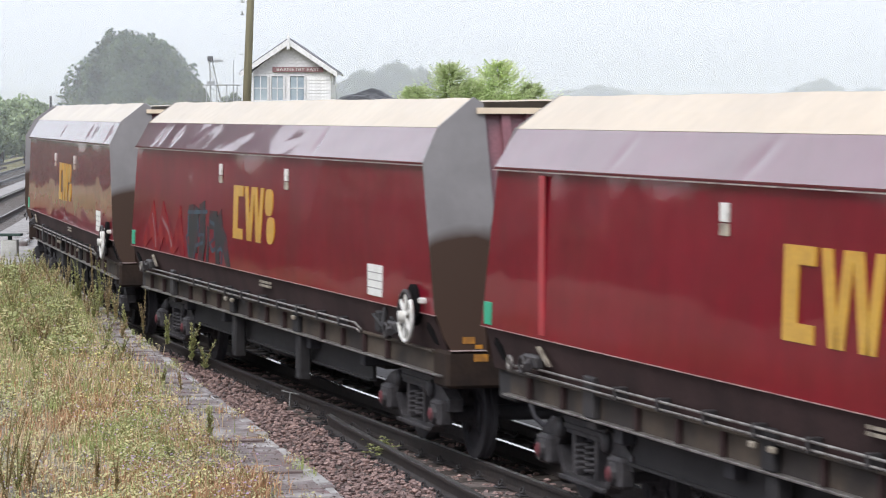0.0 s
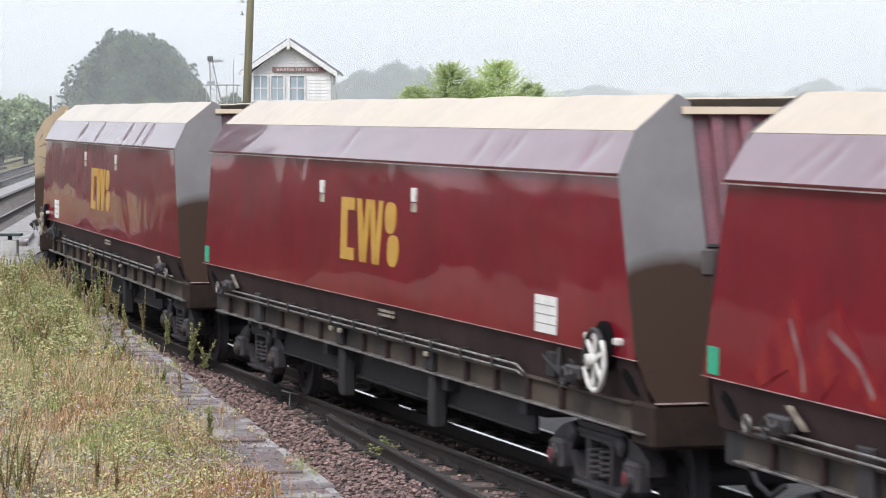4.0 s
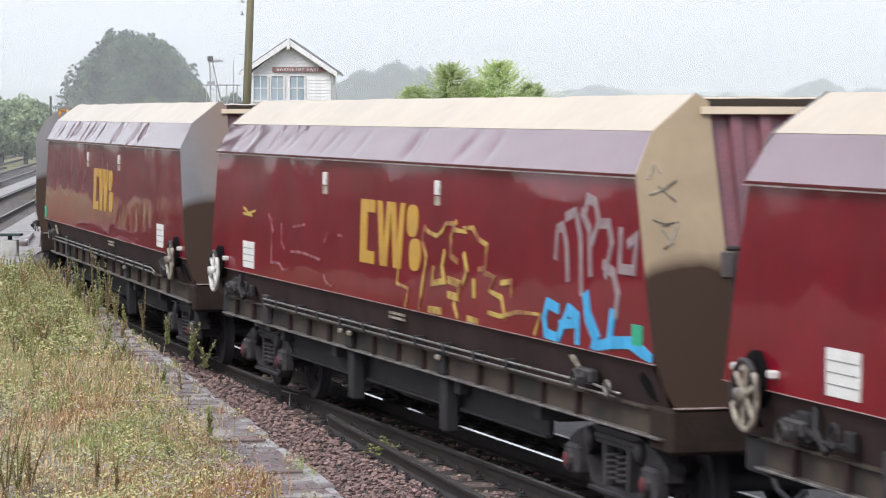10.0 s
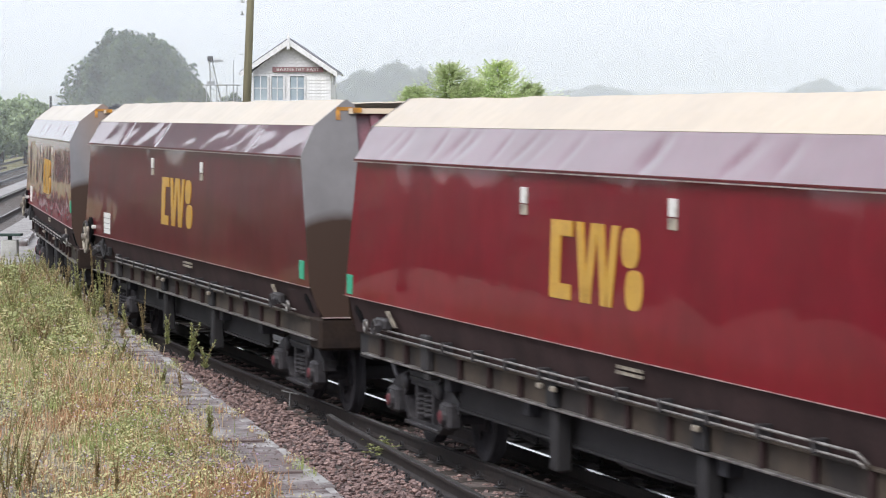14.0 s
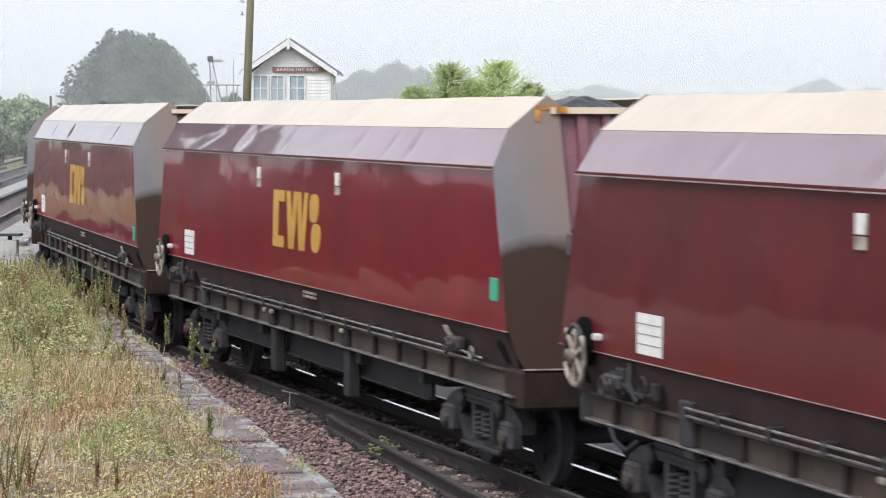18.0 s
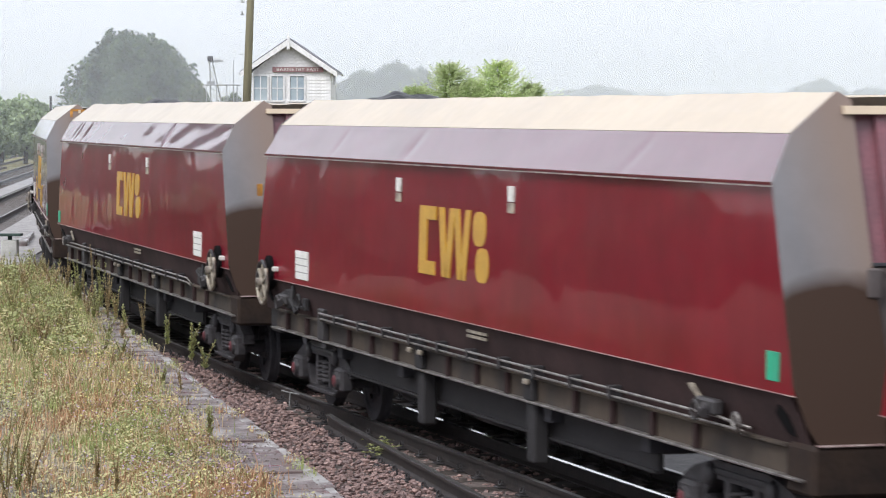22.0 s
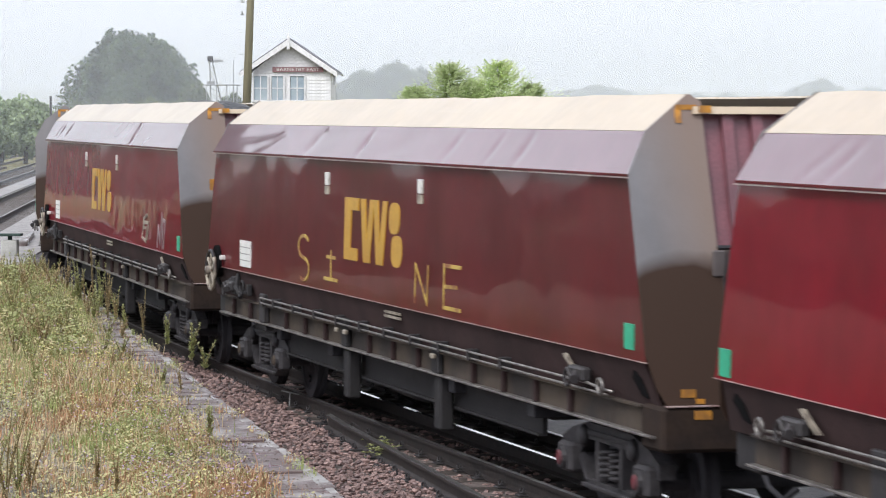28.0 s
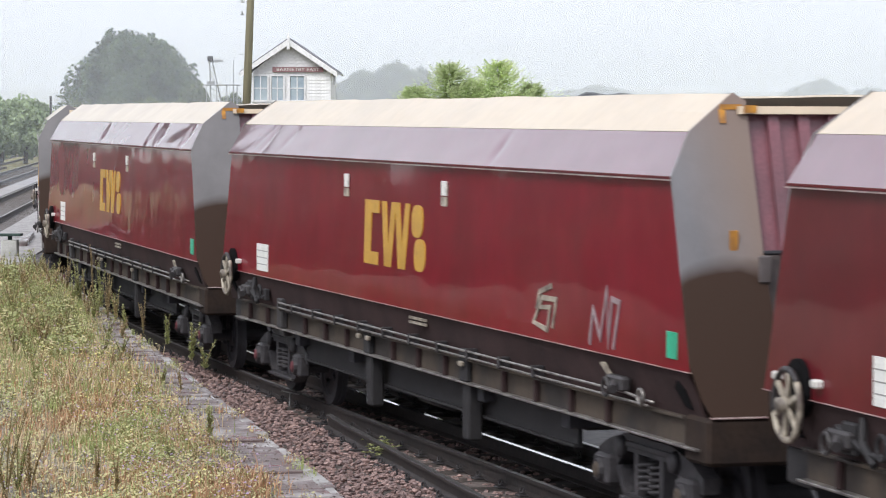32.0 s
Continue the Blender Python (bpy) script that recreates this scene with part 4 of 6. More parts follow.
def add_handed_fittings(kit, w, sx, wheel_mat, panel=True):
    """The end with the brake wheel and data panel; sx: +1 at the leading end, -1 at the trailing end."""
    x = sx * 7.6
    if wheel_mat:
        hw = part("handbrake_wheel", kit.wheel_ring[wheel_mat.name][0], None, w, "white spoked wheel" if wheel_mat is WHITE else "grubby cream spoked wheel",
                  at=pose(x, -W_SIDE - 0.10, 1.42), smooth=False)
        part("handwheel_recess", kit.wheel_back, None, hw)
        part("grimy_rim", kit.wheel_top, None, hw)
        for k in range(6):
            part("spoke", kit.wheel_ring[wheel_mat.name][1], None, hw, at=pose(0, 0, 0, 0, 60 * k + 10, 0))
        for dx in (-0.36, 0.36):
            part("bracket_lug", kit.lug, None, w, at=pose(x + dx, -W_SIDE - 0.02, 1.59))
    if panel:
        p = part("data_panel", kit.panel, None, w, "white panel with lines of small lettering", at=pose(sx * 6.03, 0, 0.01))
        for k in range(3):
            part("panel_line", kit.bar, None, p, at=pose(0, 0, 1.60 + 0.08 * k))
    part("valve_box", kit.valve, None, w, at=pose(x - sx * 0.75, 0, -0.08))


def make_wagon(kit, k, spec):
    paint = BROWN_MAROON if spec.get("brown") else MAROON
    label = spec["label"]
    w = root("hopper_wagon", Matrix(), label, "railway wagon", "wagons of the coal train")
    for i in (0, 1):
        part("side_sheet", kit.side[paint.name][k % 5][i], None, w)
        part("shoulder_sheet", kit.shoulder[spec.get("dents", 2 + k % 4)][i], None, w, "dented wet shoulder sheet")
        part("top_sheet", kit.tops[k % 4][i], None, w, "wet top sheet with sky sheen painted in")
        part("edge_strip", kit.lip[i], None, w)
        part("gutter", kit.gutter[i], None, w)
        part("lower_lip", kit.low[i], None, w)
        part("skirt", kit.skirt[i], None, w)
        m = Matrix.Rotation(math.pi, 4, "Z") if i else Matrix()
        part("solebar", kit.solebar, None, w, at=m)
        part("flange", kit.flange, None, w, at=m)
    end_mat = spec.get("end", END_GREY)
    add_end(kit, w, False, end_mat)
    add_end(kit, w, True, END_GREY)
    part("pipe", kit.pipe[spec["hand"]], None, w)
    part("lower_pipe", kit.pipe_low[spec["hand"]], None, w)
    for i in range(10):
        part("pipe_clip", kit.clip, None, w, at=pose(-4.5 + i, 0, 0))
    for i in range(15):
        if i not in (2, 6, 10):
            part("gusset", kit.gusset, None, w, at=pose(-7.1 + 0.95 * i, 0, 0))
    for x in (-1.4, 2.15):
        part("door_pillar", kit.pillar, None, w, at=pose(x, 0, 0))
    part("jacking_post", kit.short_pillar, None, w, at=pose(-5.35, 0, 0))
    for x in (-1.62, -1.25, 2.17):
        part("reflector", kit.box_light, None, w, at=pose(x, 0.0, 0))
    part("centre_sill", kit.sill, None, w)
    part("inner_beam", kit.inner, None, w)
    for q, x in zip(kit.chutes, (-3.55, -1.2, 1.2, 3.55)):
        part("discharge_chute", q, None, w)
        part("chute_door", kit.door, None, w, at=pose(x, 0, 0))
    for x in (-4.9, -2.4, 2.4, 4.9):
        part("cross_member", kit.cross, None, w, at=pose(x, 0, 0))
    part("air_tank", kit.tank, None, w, at=pose(-0.1, 0, 0))
    for x in (-6.04, 6.72):
        add_bogie(kit, w, x, (k + (x > 0)) % 4 != 0)
    hand = spec["hand"]
    add_handed_fittings(kit, w, hand, spec.get("wheel"), True)
    if spec.get("wheel2"):
        add_handed_fittings(kit, w, -hand, spec["wheel2"], False)
    else:
        part("door_lock_ring", kit.ring, None, w, at=pose(-hand * 7.3, 0, 0))
        part("valve_box", kit.valve, None, w, at=pose(-hand * 6.7, 0, -0.08))
    part("door_lever", kit.lever, None, w, at=pose(-hand * 6.44, 0.02, -0.04))
    part("brake_gear", kit.gear, None, w, at=pose(hand * 6.45, 0.015, 0))
    for x in (-7.95, 7.95):
        part("hand_lever_recess", kit.hole, None, w, "raised black triangle painted as the shade of an opening", at=pose(x, 0.0, -0.03))
    if spec.get("green", True):
        part("tariff_plate", kit.green, None, w, "bright green plate", at=pose(7.92, 0.003, spec.get("gz", -0.015)) if hand < 0 else pose(-8.08, 0.003, -0.07))
    # the emblem and marker plates
    for e in kit.emblem:
        part("emblem_block", e, None, w, "gold painted emblem", at=pose(spec.get("ex", 0.12), 0, 0))
    for x in spec.get("mx", (-1.97, 1.78)):
        part("marker_plate", kit.marker, None, w, at=pose(x, 0.02, spec.get("mz", 0.0)))
        part("marker_plate", kit.marker_low, None, w, at=pose(x, 0.018, spec.get("mz", 0.0)))
    for z in (1.33, 1.375):
        part("stencil_line", kit.stencil, None, w, at=pose(0.7, 0, z))
    return w


WHEELS, WAGONS, LOADS = [], [], []
PLAIN = "maroon coal hopper wagon with gold emblem"
S_SHAPE = [(0.18 + 0.16 * math.cos(radians(a)), 0.75 + 0.25 * math.sin(radians(a))) for a in range(40, 275, 20)] + [(0.18 + 0.16 * math.cos(radians(a)), 0.25 + 0.25 * math.sin(radians(a))) for a in range(80, -130, -20)]
SPECS = {
    3: dict(hand=1, wheel=CREAM, label=PLAIN),
    2: dict(ex=0.3, mx=(-2.15, 1.9), hand=1, wheel=CREAM, label=PLAIN + " and a red upright stripe"),
    1: dict(ex=0.26, mx=(-1.85, 1.88), hand=1, wheel=WHITE, label=PLAIN + " and dark graffiti", heaps=[(0.75, 0.26, 1.25), (0.2, 0.1, 0.5)]),
    0: dict(ex=0.2, mz=-0.09, hand=1, wheel=WHITE, label=PLAIN + " and white brake wheel"),
    -1: dict(hand=-1, wheel=CREAM, green=False, label=PLAIN + ", wet and clean"),
    -2: dict(hand=-1, wheel=WHITE, end=END_TAN, ex=0.62, mx=(-2.25, 2.2), dents=1, label=PLAIN + " and yellow and blue graffiti"),
    -3: dict(ex=0.04, mx=(-2.03, 1.7), hand=1, wheel=CREAM, end=END_WORN, dents=1, label=PLAIN + ", streaked by rain"),
    -4: dict(hand=-1, wheel=CREAM, dents=4, brown=True, label="faded brown steel coal hopper wagon with gold emblem", heaps=[(-6.6, 0.12, 1.2)]),
    -5: dict(gz=0.16, end=END_WORN, ex=0.26, mx=(-1.84, 2.03), hand=-1, wheel=CREAM, label=PLAIN + ", loaded high with coal", heaps=[(6.3, 0.24, 1.5), (4.2, 0.16, 1.2)]),
    -6: dict(end=END_WORN, hand=-1, wheel=CREAM, label=PLAIN + " and heaped coal", heaps=[(-6.8, 0.3, 0.7), (-6.1, 0.26, 0.35), (-4.0, 0.15, 2.0)]),
    -7: dict(ex=0.06, mx=(-2.03, 1.7), end=END_WORN, hand=1, wheel=CREAM, label=PLAIN + " and coal heaped high", heaps=[(-4.5, 0.19, 2.4), (-3.6, 0.18, 0.3), (-5.0, 0.12, 0.3)]),
    -8: dict(end=END_WORN, hand=-1, wheel=CREAM, dents=5, brown=True, label="faded brown steel coal hopper wagon with yellow sprayed letters"),
    -9: dict(ex=0.02, mx=(-2.07, 1.66), end=END_WORN, hand=-1, wheel=CREAM, dents=3, label=PLAIN + " and white scribbled graffiti", heaps=[(2.0, 0.26, 1.0)]),
    -10: dict(hand=-1, wheel=CREAM, dents=2, label=PLAIN + " and pale green smears"),
    -11: dict(hand=-1, wheel=CREAM, label=PLAIN),
    -12: dict(hand=1, wheel=CREAM, label=PLAIN),
    -13: dict(hand=-1, wheel=CREAM, label=PLAIN),
}


def spray(w, name, shapes, material, label):
    for s in shapes:
        part(name, s, material, w, label)


def build_train():
    kit = Kit()
    flat = coal_mesh(1, [])
    for k, spec in SPECS.items():
        w = make_wagon(kit, k, spec)
        me = coal_mesh(20 + k, spec["heaps"]) if spec.get("heaps") else flat
        load = tagged(new("coal_load", me), "wet black coal heaped in the hopper wagon", "coal", "coal loads")
        WAGONS.append((k, w, load))
        random.seed(k + 50)
        if k == 2:
            part("stripe", plate(-6.56, -6.4, 1.5, 2.87, 0.004), SPRAY_RED, w, "bright red upright stripe")
        if k == 1:
            for pts in ([(-7.07, 1.50), (-6.54, 1.91), (-6.28, 1.51)], [(-6.03, 1.50), (-5.73, 1.93), (-5.10, 1.50)], [(-4.92, 1.51), (-4.55, 1.87), (-4.37, 1.51)]):
                spray(w, "graffiti_flame", [stroke(pts, 0.36, 0, 0)], SPRAY_FLAME, "faded red graffiti")
            for pts in ([(-6.55, 1.96), (-6.34, 1.72), (-6.28, 1.54)], [(-5.83, 1.94), (-5.34, 1.78), (-5.10, 1.59)]):
                spray(w, "graffiti_outline", [stroke(pts, 0.06, 0, 0.006)], SPRAY_PALE, "thin grey graffiti outline")
            for pts, wide in (([(-3.72, 2.01), (-3.70, 1.54)], 0.36), ([(-3.39, 2.02), (-3.43, 1.73)], 0.3), ([(-2.99, 2.06), (-2.94, 1.74), (-3.02, 1.52)], 0.36), ([(-2.59, 1.87), (-2.63, 1.53)], 0.14),
                              ([(-2.41, 2.03), (-2.13, 2.03), (-2.03, 1.81), (-1.98, 1.54)], 0.24), ([(-1.85, 2.0), (-1.77, 1.84), (-1.52, 1.75), (-1.38, 1.52)], 0.28), ([(-1.95, 1.65), (-1.91, 1.50)], 0.12)):
                spray(w, "graffiti_block", [stroke(pts, wide, 0, 0)], SPRAY_DARK, "dark bubble letter graffiti")
            for pts in ([(-3.94, 2.08), (-2.71, 2.12)], [(-3.94, 2.01), (-3.94, 1.78), (-4.03, 1.75), (-3.89, 1.53)], [(-3.27, 1.99), (-3.23, 1.80), (-2.87, 1.82), (-2.94, 1.71), (-3.43, 1.65), (-3.5, 1.5)],
                        [(-2.48, 2.00), (-2.22, 1.98), (-2.18, 1.79), (-2.48, 1.72), (-2.32, 1.63), (-2.14, 1.66)], [(-1.95, 1.64), (-1.77, 1.69), (-1.70, 1.65), (-1.73, 1.51)]):
                spray(w, "graffiti_outline", [stroke(pts, 0.05, 0, 0.004)], SPRAY_TEAL, "dull teal graffiti outline")
        if k == -2:
            spray(w, "graffiti_letter", [stroke([(1.77, 2.29), (1.95, 2.25), (2.21, 2.23), (2.39, 2.28), (2.50, 2.36), (2.83, 2.37)], 0.04, 0, 0)], SPRAY_YELLOW, "yellow sprayed outline letters")
            spray(w, "graffiti_letter", [stroke([(1.77, 2.29), (1.69, 2.16), (1.85, 2.01), (1.63, 1.51)], 0.055, 0, 0)], SPRAY_YELLOW, "yellow sprayed outline letters")
            spray(w, "graffiti_letter", [stroke([(2.83, 2.37), (2.68, 2.24), (2.69, 2.06), (2.89, 2.02)], 0.055, 0, 0)], SPRAY_YELLOW, "yellow sprayed outline letters")
            spray(w, "graffiti_letter", [stroke([(2.82, 2.31), (3.16, 2.30), (3.12, 2.34), (3.39, 2.35), (3.59, 2.25), (3.85, 2.21), (3.82, 2.00), (3.62, 1.98)], 0.045, 0, 0)], SPRAY_YELLOW, "yellow sprayed outline letters")
            spray(w, "graffiti_letter", [stroke([(3.13, 2.08), (3.23, 1.94), (3.13, 1.83)], 0.06, 0, 0)], SPRAY_YELLOW, "yellow sprayed outline letters")
            spray(w, "graffiti_letter", [stroke([(2.47, 2.07), (2.40, 1.94), (2.47, 1.81), (2.07, 1.77), (2.11, 1.90)], 0.07, 0, 0)], SPRAY_YELLOW, "yellow sprayed outline letters")
            spray(w, "graffiti_letter", [stroke([(2.65, 1.83), (2.99, 1.81), (2.96, 1.68), (2.65, 1.69)], 0.07, 0, 0)], SPRAY_YELLOW, "yellow sprayed outline letters")
            spray(w, "graffiti_letter", [stroke([(2.00, 1.51), (2.37, 1.52)], 0.07, 0, 0)], SPRAY_YELLOW, "yellow sprayed outline letters")
            spray(w, "graffiti_letter", [stroke([(3.30, 1.50), (3.57, 1.49)], 0.07, 0, 0)], SPRAY_YELLOW, "yellow sprayed outline letters")
            spray(w, "graffiti_letter", [stroke([(3.46, 1.85), (3.47, 1.74)], 0.07, 0, 0)], SPRAY_YELLOW, "yellow sprayed outline letters")
            spray(w, "graffiti_letter", [stroke([(3.82, 1.95), (4.10, 1.93), (3.95, 1.80), (4.32, 1.76), (4.44, 1.59)], 0.05, 0, 0)], SPRAY_YELLOW, "yellow sprayed outline letters")
            spray(w, "graffiti_letter", [stroke([(3.95, 1.60), (4.32, 1.59), (4.80, 1.66), (5.48, 1.68), (5.32, 1.51)], 0.04, 0, 0)], SPRAY_YELLOW, "yellow sprayed outline letters")
            spray(w, "graffiti_letter", [stroke([(0.83, 1.85), (0.80, 1.70), (1.24, 1.67), (1.12, 1.50)], 0.03, 0, 0)], SPRAY_YELLOW, "yellow sprayed outline letters")
            spray(w, "graffiti_letter", [stroke([(4.32, 1.89), (4.62, 1.92), (4.62, 1.80)], 0.05, 0, 0)], SPRAY_YELLOW, "yellow sprayed outline letters")
            spray(w, "graffiti_letter", [stroke([(2.83, 1.60), (2.93, 1.49)], 0.06, 0, 0)], SPRAY_YELLOW, "yellow sprayed outline letters")
            for pts, wide in (([(5.92, 1.76), (5.66, 1.79), (5.57, 1.66), (5.62, 1.53), (5.90, 1.51)], 0.09), ([(6.00, 1.55), (6.23, 1.77), (6.45, 1.72), (6.46, 1.54)], 0.1), ([(6.02, 1.63), (6.45, 1.67)], 0.08),
                              ([(6.67, 1.87), (6.72, 1.74), (6.94, 1.58), (6.90, 1.51)], 0.14), ([(7.32, 1.78), (7.28, 1.63)], 0.11), ([(6.99, 1.51), (7.33, 1.57), (7.74, 1.60), (8.08, 1.54), (8.22, 1.5)], 0.1)):
                spray(w, "graffiti_tag", [stroke(pts, wide, 0, 0)], SPRAY_BLUE, "bright blue sprayed tag")
            for pts in ([(5.85, 2.21), (5.89, 2.43), (6.03, 2.46), (6.13, 2.31), (6.18, 2.04)], [(6.12, 2.54), (6.35, 2.59), (6.49, 2.39), (6.54, 1.94)], [(6.62, 2.63), (6.66, 2.71), (6.84, 2.68), (6.93, 2.55)],
                        [(6.53, 2.58), (6.71, 2.46), (6.76, 2.11)], [(6.80, 2.37), (6.93, 2.51), (7.19, 2.52), (7.27, 2.36), (7.15, 2.12)], [(7.11, 2.18), (7.32, 2.13), (7.45, 1.96), (7.41, 1.81)],
                        [(7.48, 2.46), (7.48, 2.17), (7.81, 2.17), (7.85, 2.44), (7.69, 2.38)]):
                spray(w, "graffiti_loop", [stroke(pts, 0.085, 0, 0)], SPRAY_GREY, "faded grey graffiti")
            for pts in ([(-1.29, 2.89), (-1.23, 3.01), (-1.18, 2.94)], [(-1.29, 2.77), (-1.16, 2.81), (-1.06, 2.88)], [(-1.21, 2.84), (-1.08, 2.72)], [(-1.28, 2.58), (-1.16, 2.53)], [(-1.21, 2.53), (-1.07, 2.56), (-1.16, 2.39),
                        (-1.21, 2.35)], [(-1.21, 2.50), (-1.13, 2.39)]):
                part("end_scribble", Shape().tube([(reach(z) + 0.036, y, z) for y, z in pts], 0.011, 6), CREAM, w, "pale scribble")
        if k == -2:
            spray(w, "graffiti_letter", [stroke([(-4.82, 2.16), (-4.81, 1.65), (-4.38, 1.66), (-4.23, 1.59), (-3.86, 1.63)], 0.03, 0, 0)], SPRAY_FAINT, "faint worn graffiti")
            spray(w, "graffiti_letter", [stroke([(-3.79, 1.82), (-3.50, 1.83), (-3.15, 1.83), (-2.47, 1.79)], 0.03, 0, 0)], SPRAY_FAINT, "faint worn graffiti")
            spray(w, "graffiti_letter", [stroke([(-3.72, 2.11), (-3.19, 2.15)], 0.03, 0, 0)], SPRAY_FAINT, "faint worn graffiti")
            spray(w, "graffiti_letter", [stroke([(-4.31, 2.12), (-4.31, 1.91), (-4.16, 1.84)], 0.03, 0, 0)], SPRAY_FAINT, "faint worn graffiti")
            spray(w, "graffiti_letter", [stroke([(-2.12, 2.09), (-2.25, 1.99)], 0.03, 0, 0)], SPRAY_FAINT, "faint worn graffiti")
            spray(w, "graffiti_letter", [stroke([(-1.63, 2.09), (-1.45, 2.09)], 0.03, 0, 0)], SPRAY_FAINT, "faint worn graffiti")
            spray(w, "graffiti_letter", [stroke([(-2.24, 1.62), (-2.12, 1.55), (-1.86, 1.53)], 0.03, 0, 0)], SPRAY_FAINT, "faint worn graffiti")
            spray(w, "graffiti_letter", [stroke([(-4.98, 2.21), (-4.74, 2.02)], 0.03, 0, 0)], SPRAY_FAINT, "faint worn graffiti")
            spray(w, "graffiti_scrawl", [stroke([(-6.33, 2.25), (-6.06, 2.19), (-5.72, 2.23)], 0.03, 0, 0)], SPRAY_YELLOW, "faded yellow scrawl")
            spray(w, "graffiti_scrawl", [stroke([(-6.33, 2.18), (-5.89, 2.17)], 0.03, 0, 0)], SPRAY_YELLOW, "faded yellow scrawl")
        if k == -8:
            spray(w, "sprayed_letter_s", [stroke(S_SHAPE, 0.036, -3.3, 1.53, 1.6, 0.5)], SPRAY_YELLOW, "yellow sprayed letter S")
            spray(w, "sprayed_letter_i", [stroke([(0, 0), (0.55, 0)], 0.036, -2.02, 1.60), stroke([(0.27, 0), (0.27, 0.3)], 0.04, -2.02, 1.60), stroke([(0.1, 0.24), (0.46, 0.24)], 0.036, -2.02, 1.60)],
                  SPRAY_YELLOW, "yellow sprayed letter I")
            spray(w, "sprayed_letter_n", [stroke([(0, 0), (0.02, 0.36), (0.44, 0.0), (0.46, 0.36)], 0.036, 1.64, 1.56)], SPRAY_YELLOW, "yellow sprayed letter N")
            spray(w, "sprayed_letter_e", [stroke([(0.55, 0.0), (0, 0.0), (0, 0.4), (0.55, 0.4)], 0.036, 2.66, 1.56), stroke([(0.0, 0.2), (0.42, 0.21)], 0.036, 2.66, 1.56)], SPRAY_YELLOW,
                  "yellow sprayed letter E")
        if k == -9:
            spray(w, "graffiti_scribble", [stroke([(0.3, 0.42), (0.1, 0.35), (0.05, 0.2), (0.3, 0.22), (0.25, 0.0), (0.0, 0.05), (0.15, 0.3), (0.4, 0.3), (0.35, 0.05)], 0.045, 4.5, 1.56, 1.5, 0.9)], CREAM,
                  "white scribbled graffiti")
            spray(w, "graffiti_scribble", [stroke([(0.0, 0.0), (0.05, 0.3), (0.2, 0.05), (0.3, 0.5), (0.35, 0.0), (0.4, 0.42), (0.55, 0.4), (0.45, 0.0)], 0.045, 6.0, 1.54, 1.3, 0.9)], SPRAY_GREY,
                  "pale scribbled graffiti")
        if k in (-8, 1):
            for y0, y1, z0, z1 in ((-1.12, -1.0, 1.2, 1.265), (-1.0, -0.93, 1.15, 1.19), (-1.02, -0.88, 1.03, 1.1)):
                x = reach(z0) + 0.036 if z0 > 1.13 else 8.45
                part("warning_patch", Shape().box(x, x + 0.006, y0, y1, z0, z1), ORANGE, w, "worn amber patch")
        if k in (-10, -8, -9, -4, -5):
            cap = Shape().box(reach(3.45) + 0.036, reach(3.45) + 0.046, -0.94, -0.76, 3.435, 3.475)
            cap.loft([[(reach(z) + t, y, z) for y, z in ((-0.95, 3.33), (-0.9, 3.33), (-0.9, 3.434), (-0.95, 3.434))] for t in (0.036, 0.045)])
            part("corner_cap", cap.box(reach(3.4) + 0.076, reach(3.4) + 0.088, -0.76, -0.66, 3.41, 3.468), ORANGE, w, "yellow painted corner")
        if k in (-9, -7):
            part("amber_tag", Shape().box(reach(2.42) + 0.037, reach(2.42) + 0.05, -0.97, -0.9, 2.36, 2.52, 0.004), ORANGE, w, "worn amber tag")


build_train()


# ---------------------------------------------------------------- trees and hedges
def crown_mesh(name, blobs, count, size, material, seed, shell=0.55):
    """Leaf clumps, each a crossed pair of small bent leaves, spread through overlapping ellipsoids with gaps."""
    rng = np.random.default_rng(seed)
    vol = np.array([b[3] * b[4] * b[5] for b in blobs]) ** 0.7
    which = rng.choice(len(blobs), count, p=vol / vol.sum())
    B = np.array(blobs)[which]
    d = rng.normal(size=(count, 3))
    d /= np.linalg.norm(d, axis=1)[:, None]
    r = shell + (1 - shell) * rng.random(count) ** 0.7
    lump = np.array([noise.noise((q[0] * 2.2 + i, q[1] * 2.2, q[2] * 2.2)) for q, i in zip(d, which)])
    c = B[:, :3] + d * (r * (1 + 0.28 * lump))[:, None] * B[:, 3:6]
    v, f = [], []
    for k in range(2):
        a = rng.normal(size=(count, 3))
        a /= np.linalg.norm(a, axis=1)[:, None]
        b = np.cross(a, rng.normal(size=(count, 3)))
        b /= np.linalg.norm(b, axis=1)[:, None]
        s = (size * (0.6 + 0.8 * rng.random(count)))[:, None]
        tip = c + a * s + np.array([0, 0, -0.15]) * s
        quad = np.stack([c - a * s, c + b * s * 0.55, tip, c - b * s * 0.55], 1).reshape(-1, 3)
        o = len(v)
        v += quad.tolist()
        f += [(o + 4 * i, o + 4 * i + 1, o + 4 * i + 2, o + 4 * i + 3) for i in range(count)]
    return raw_mesh(name, v, f, material)


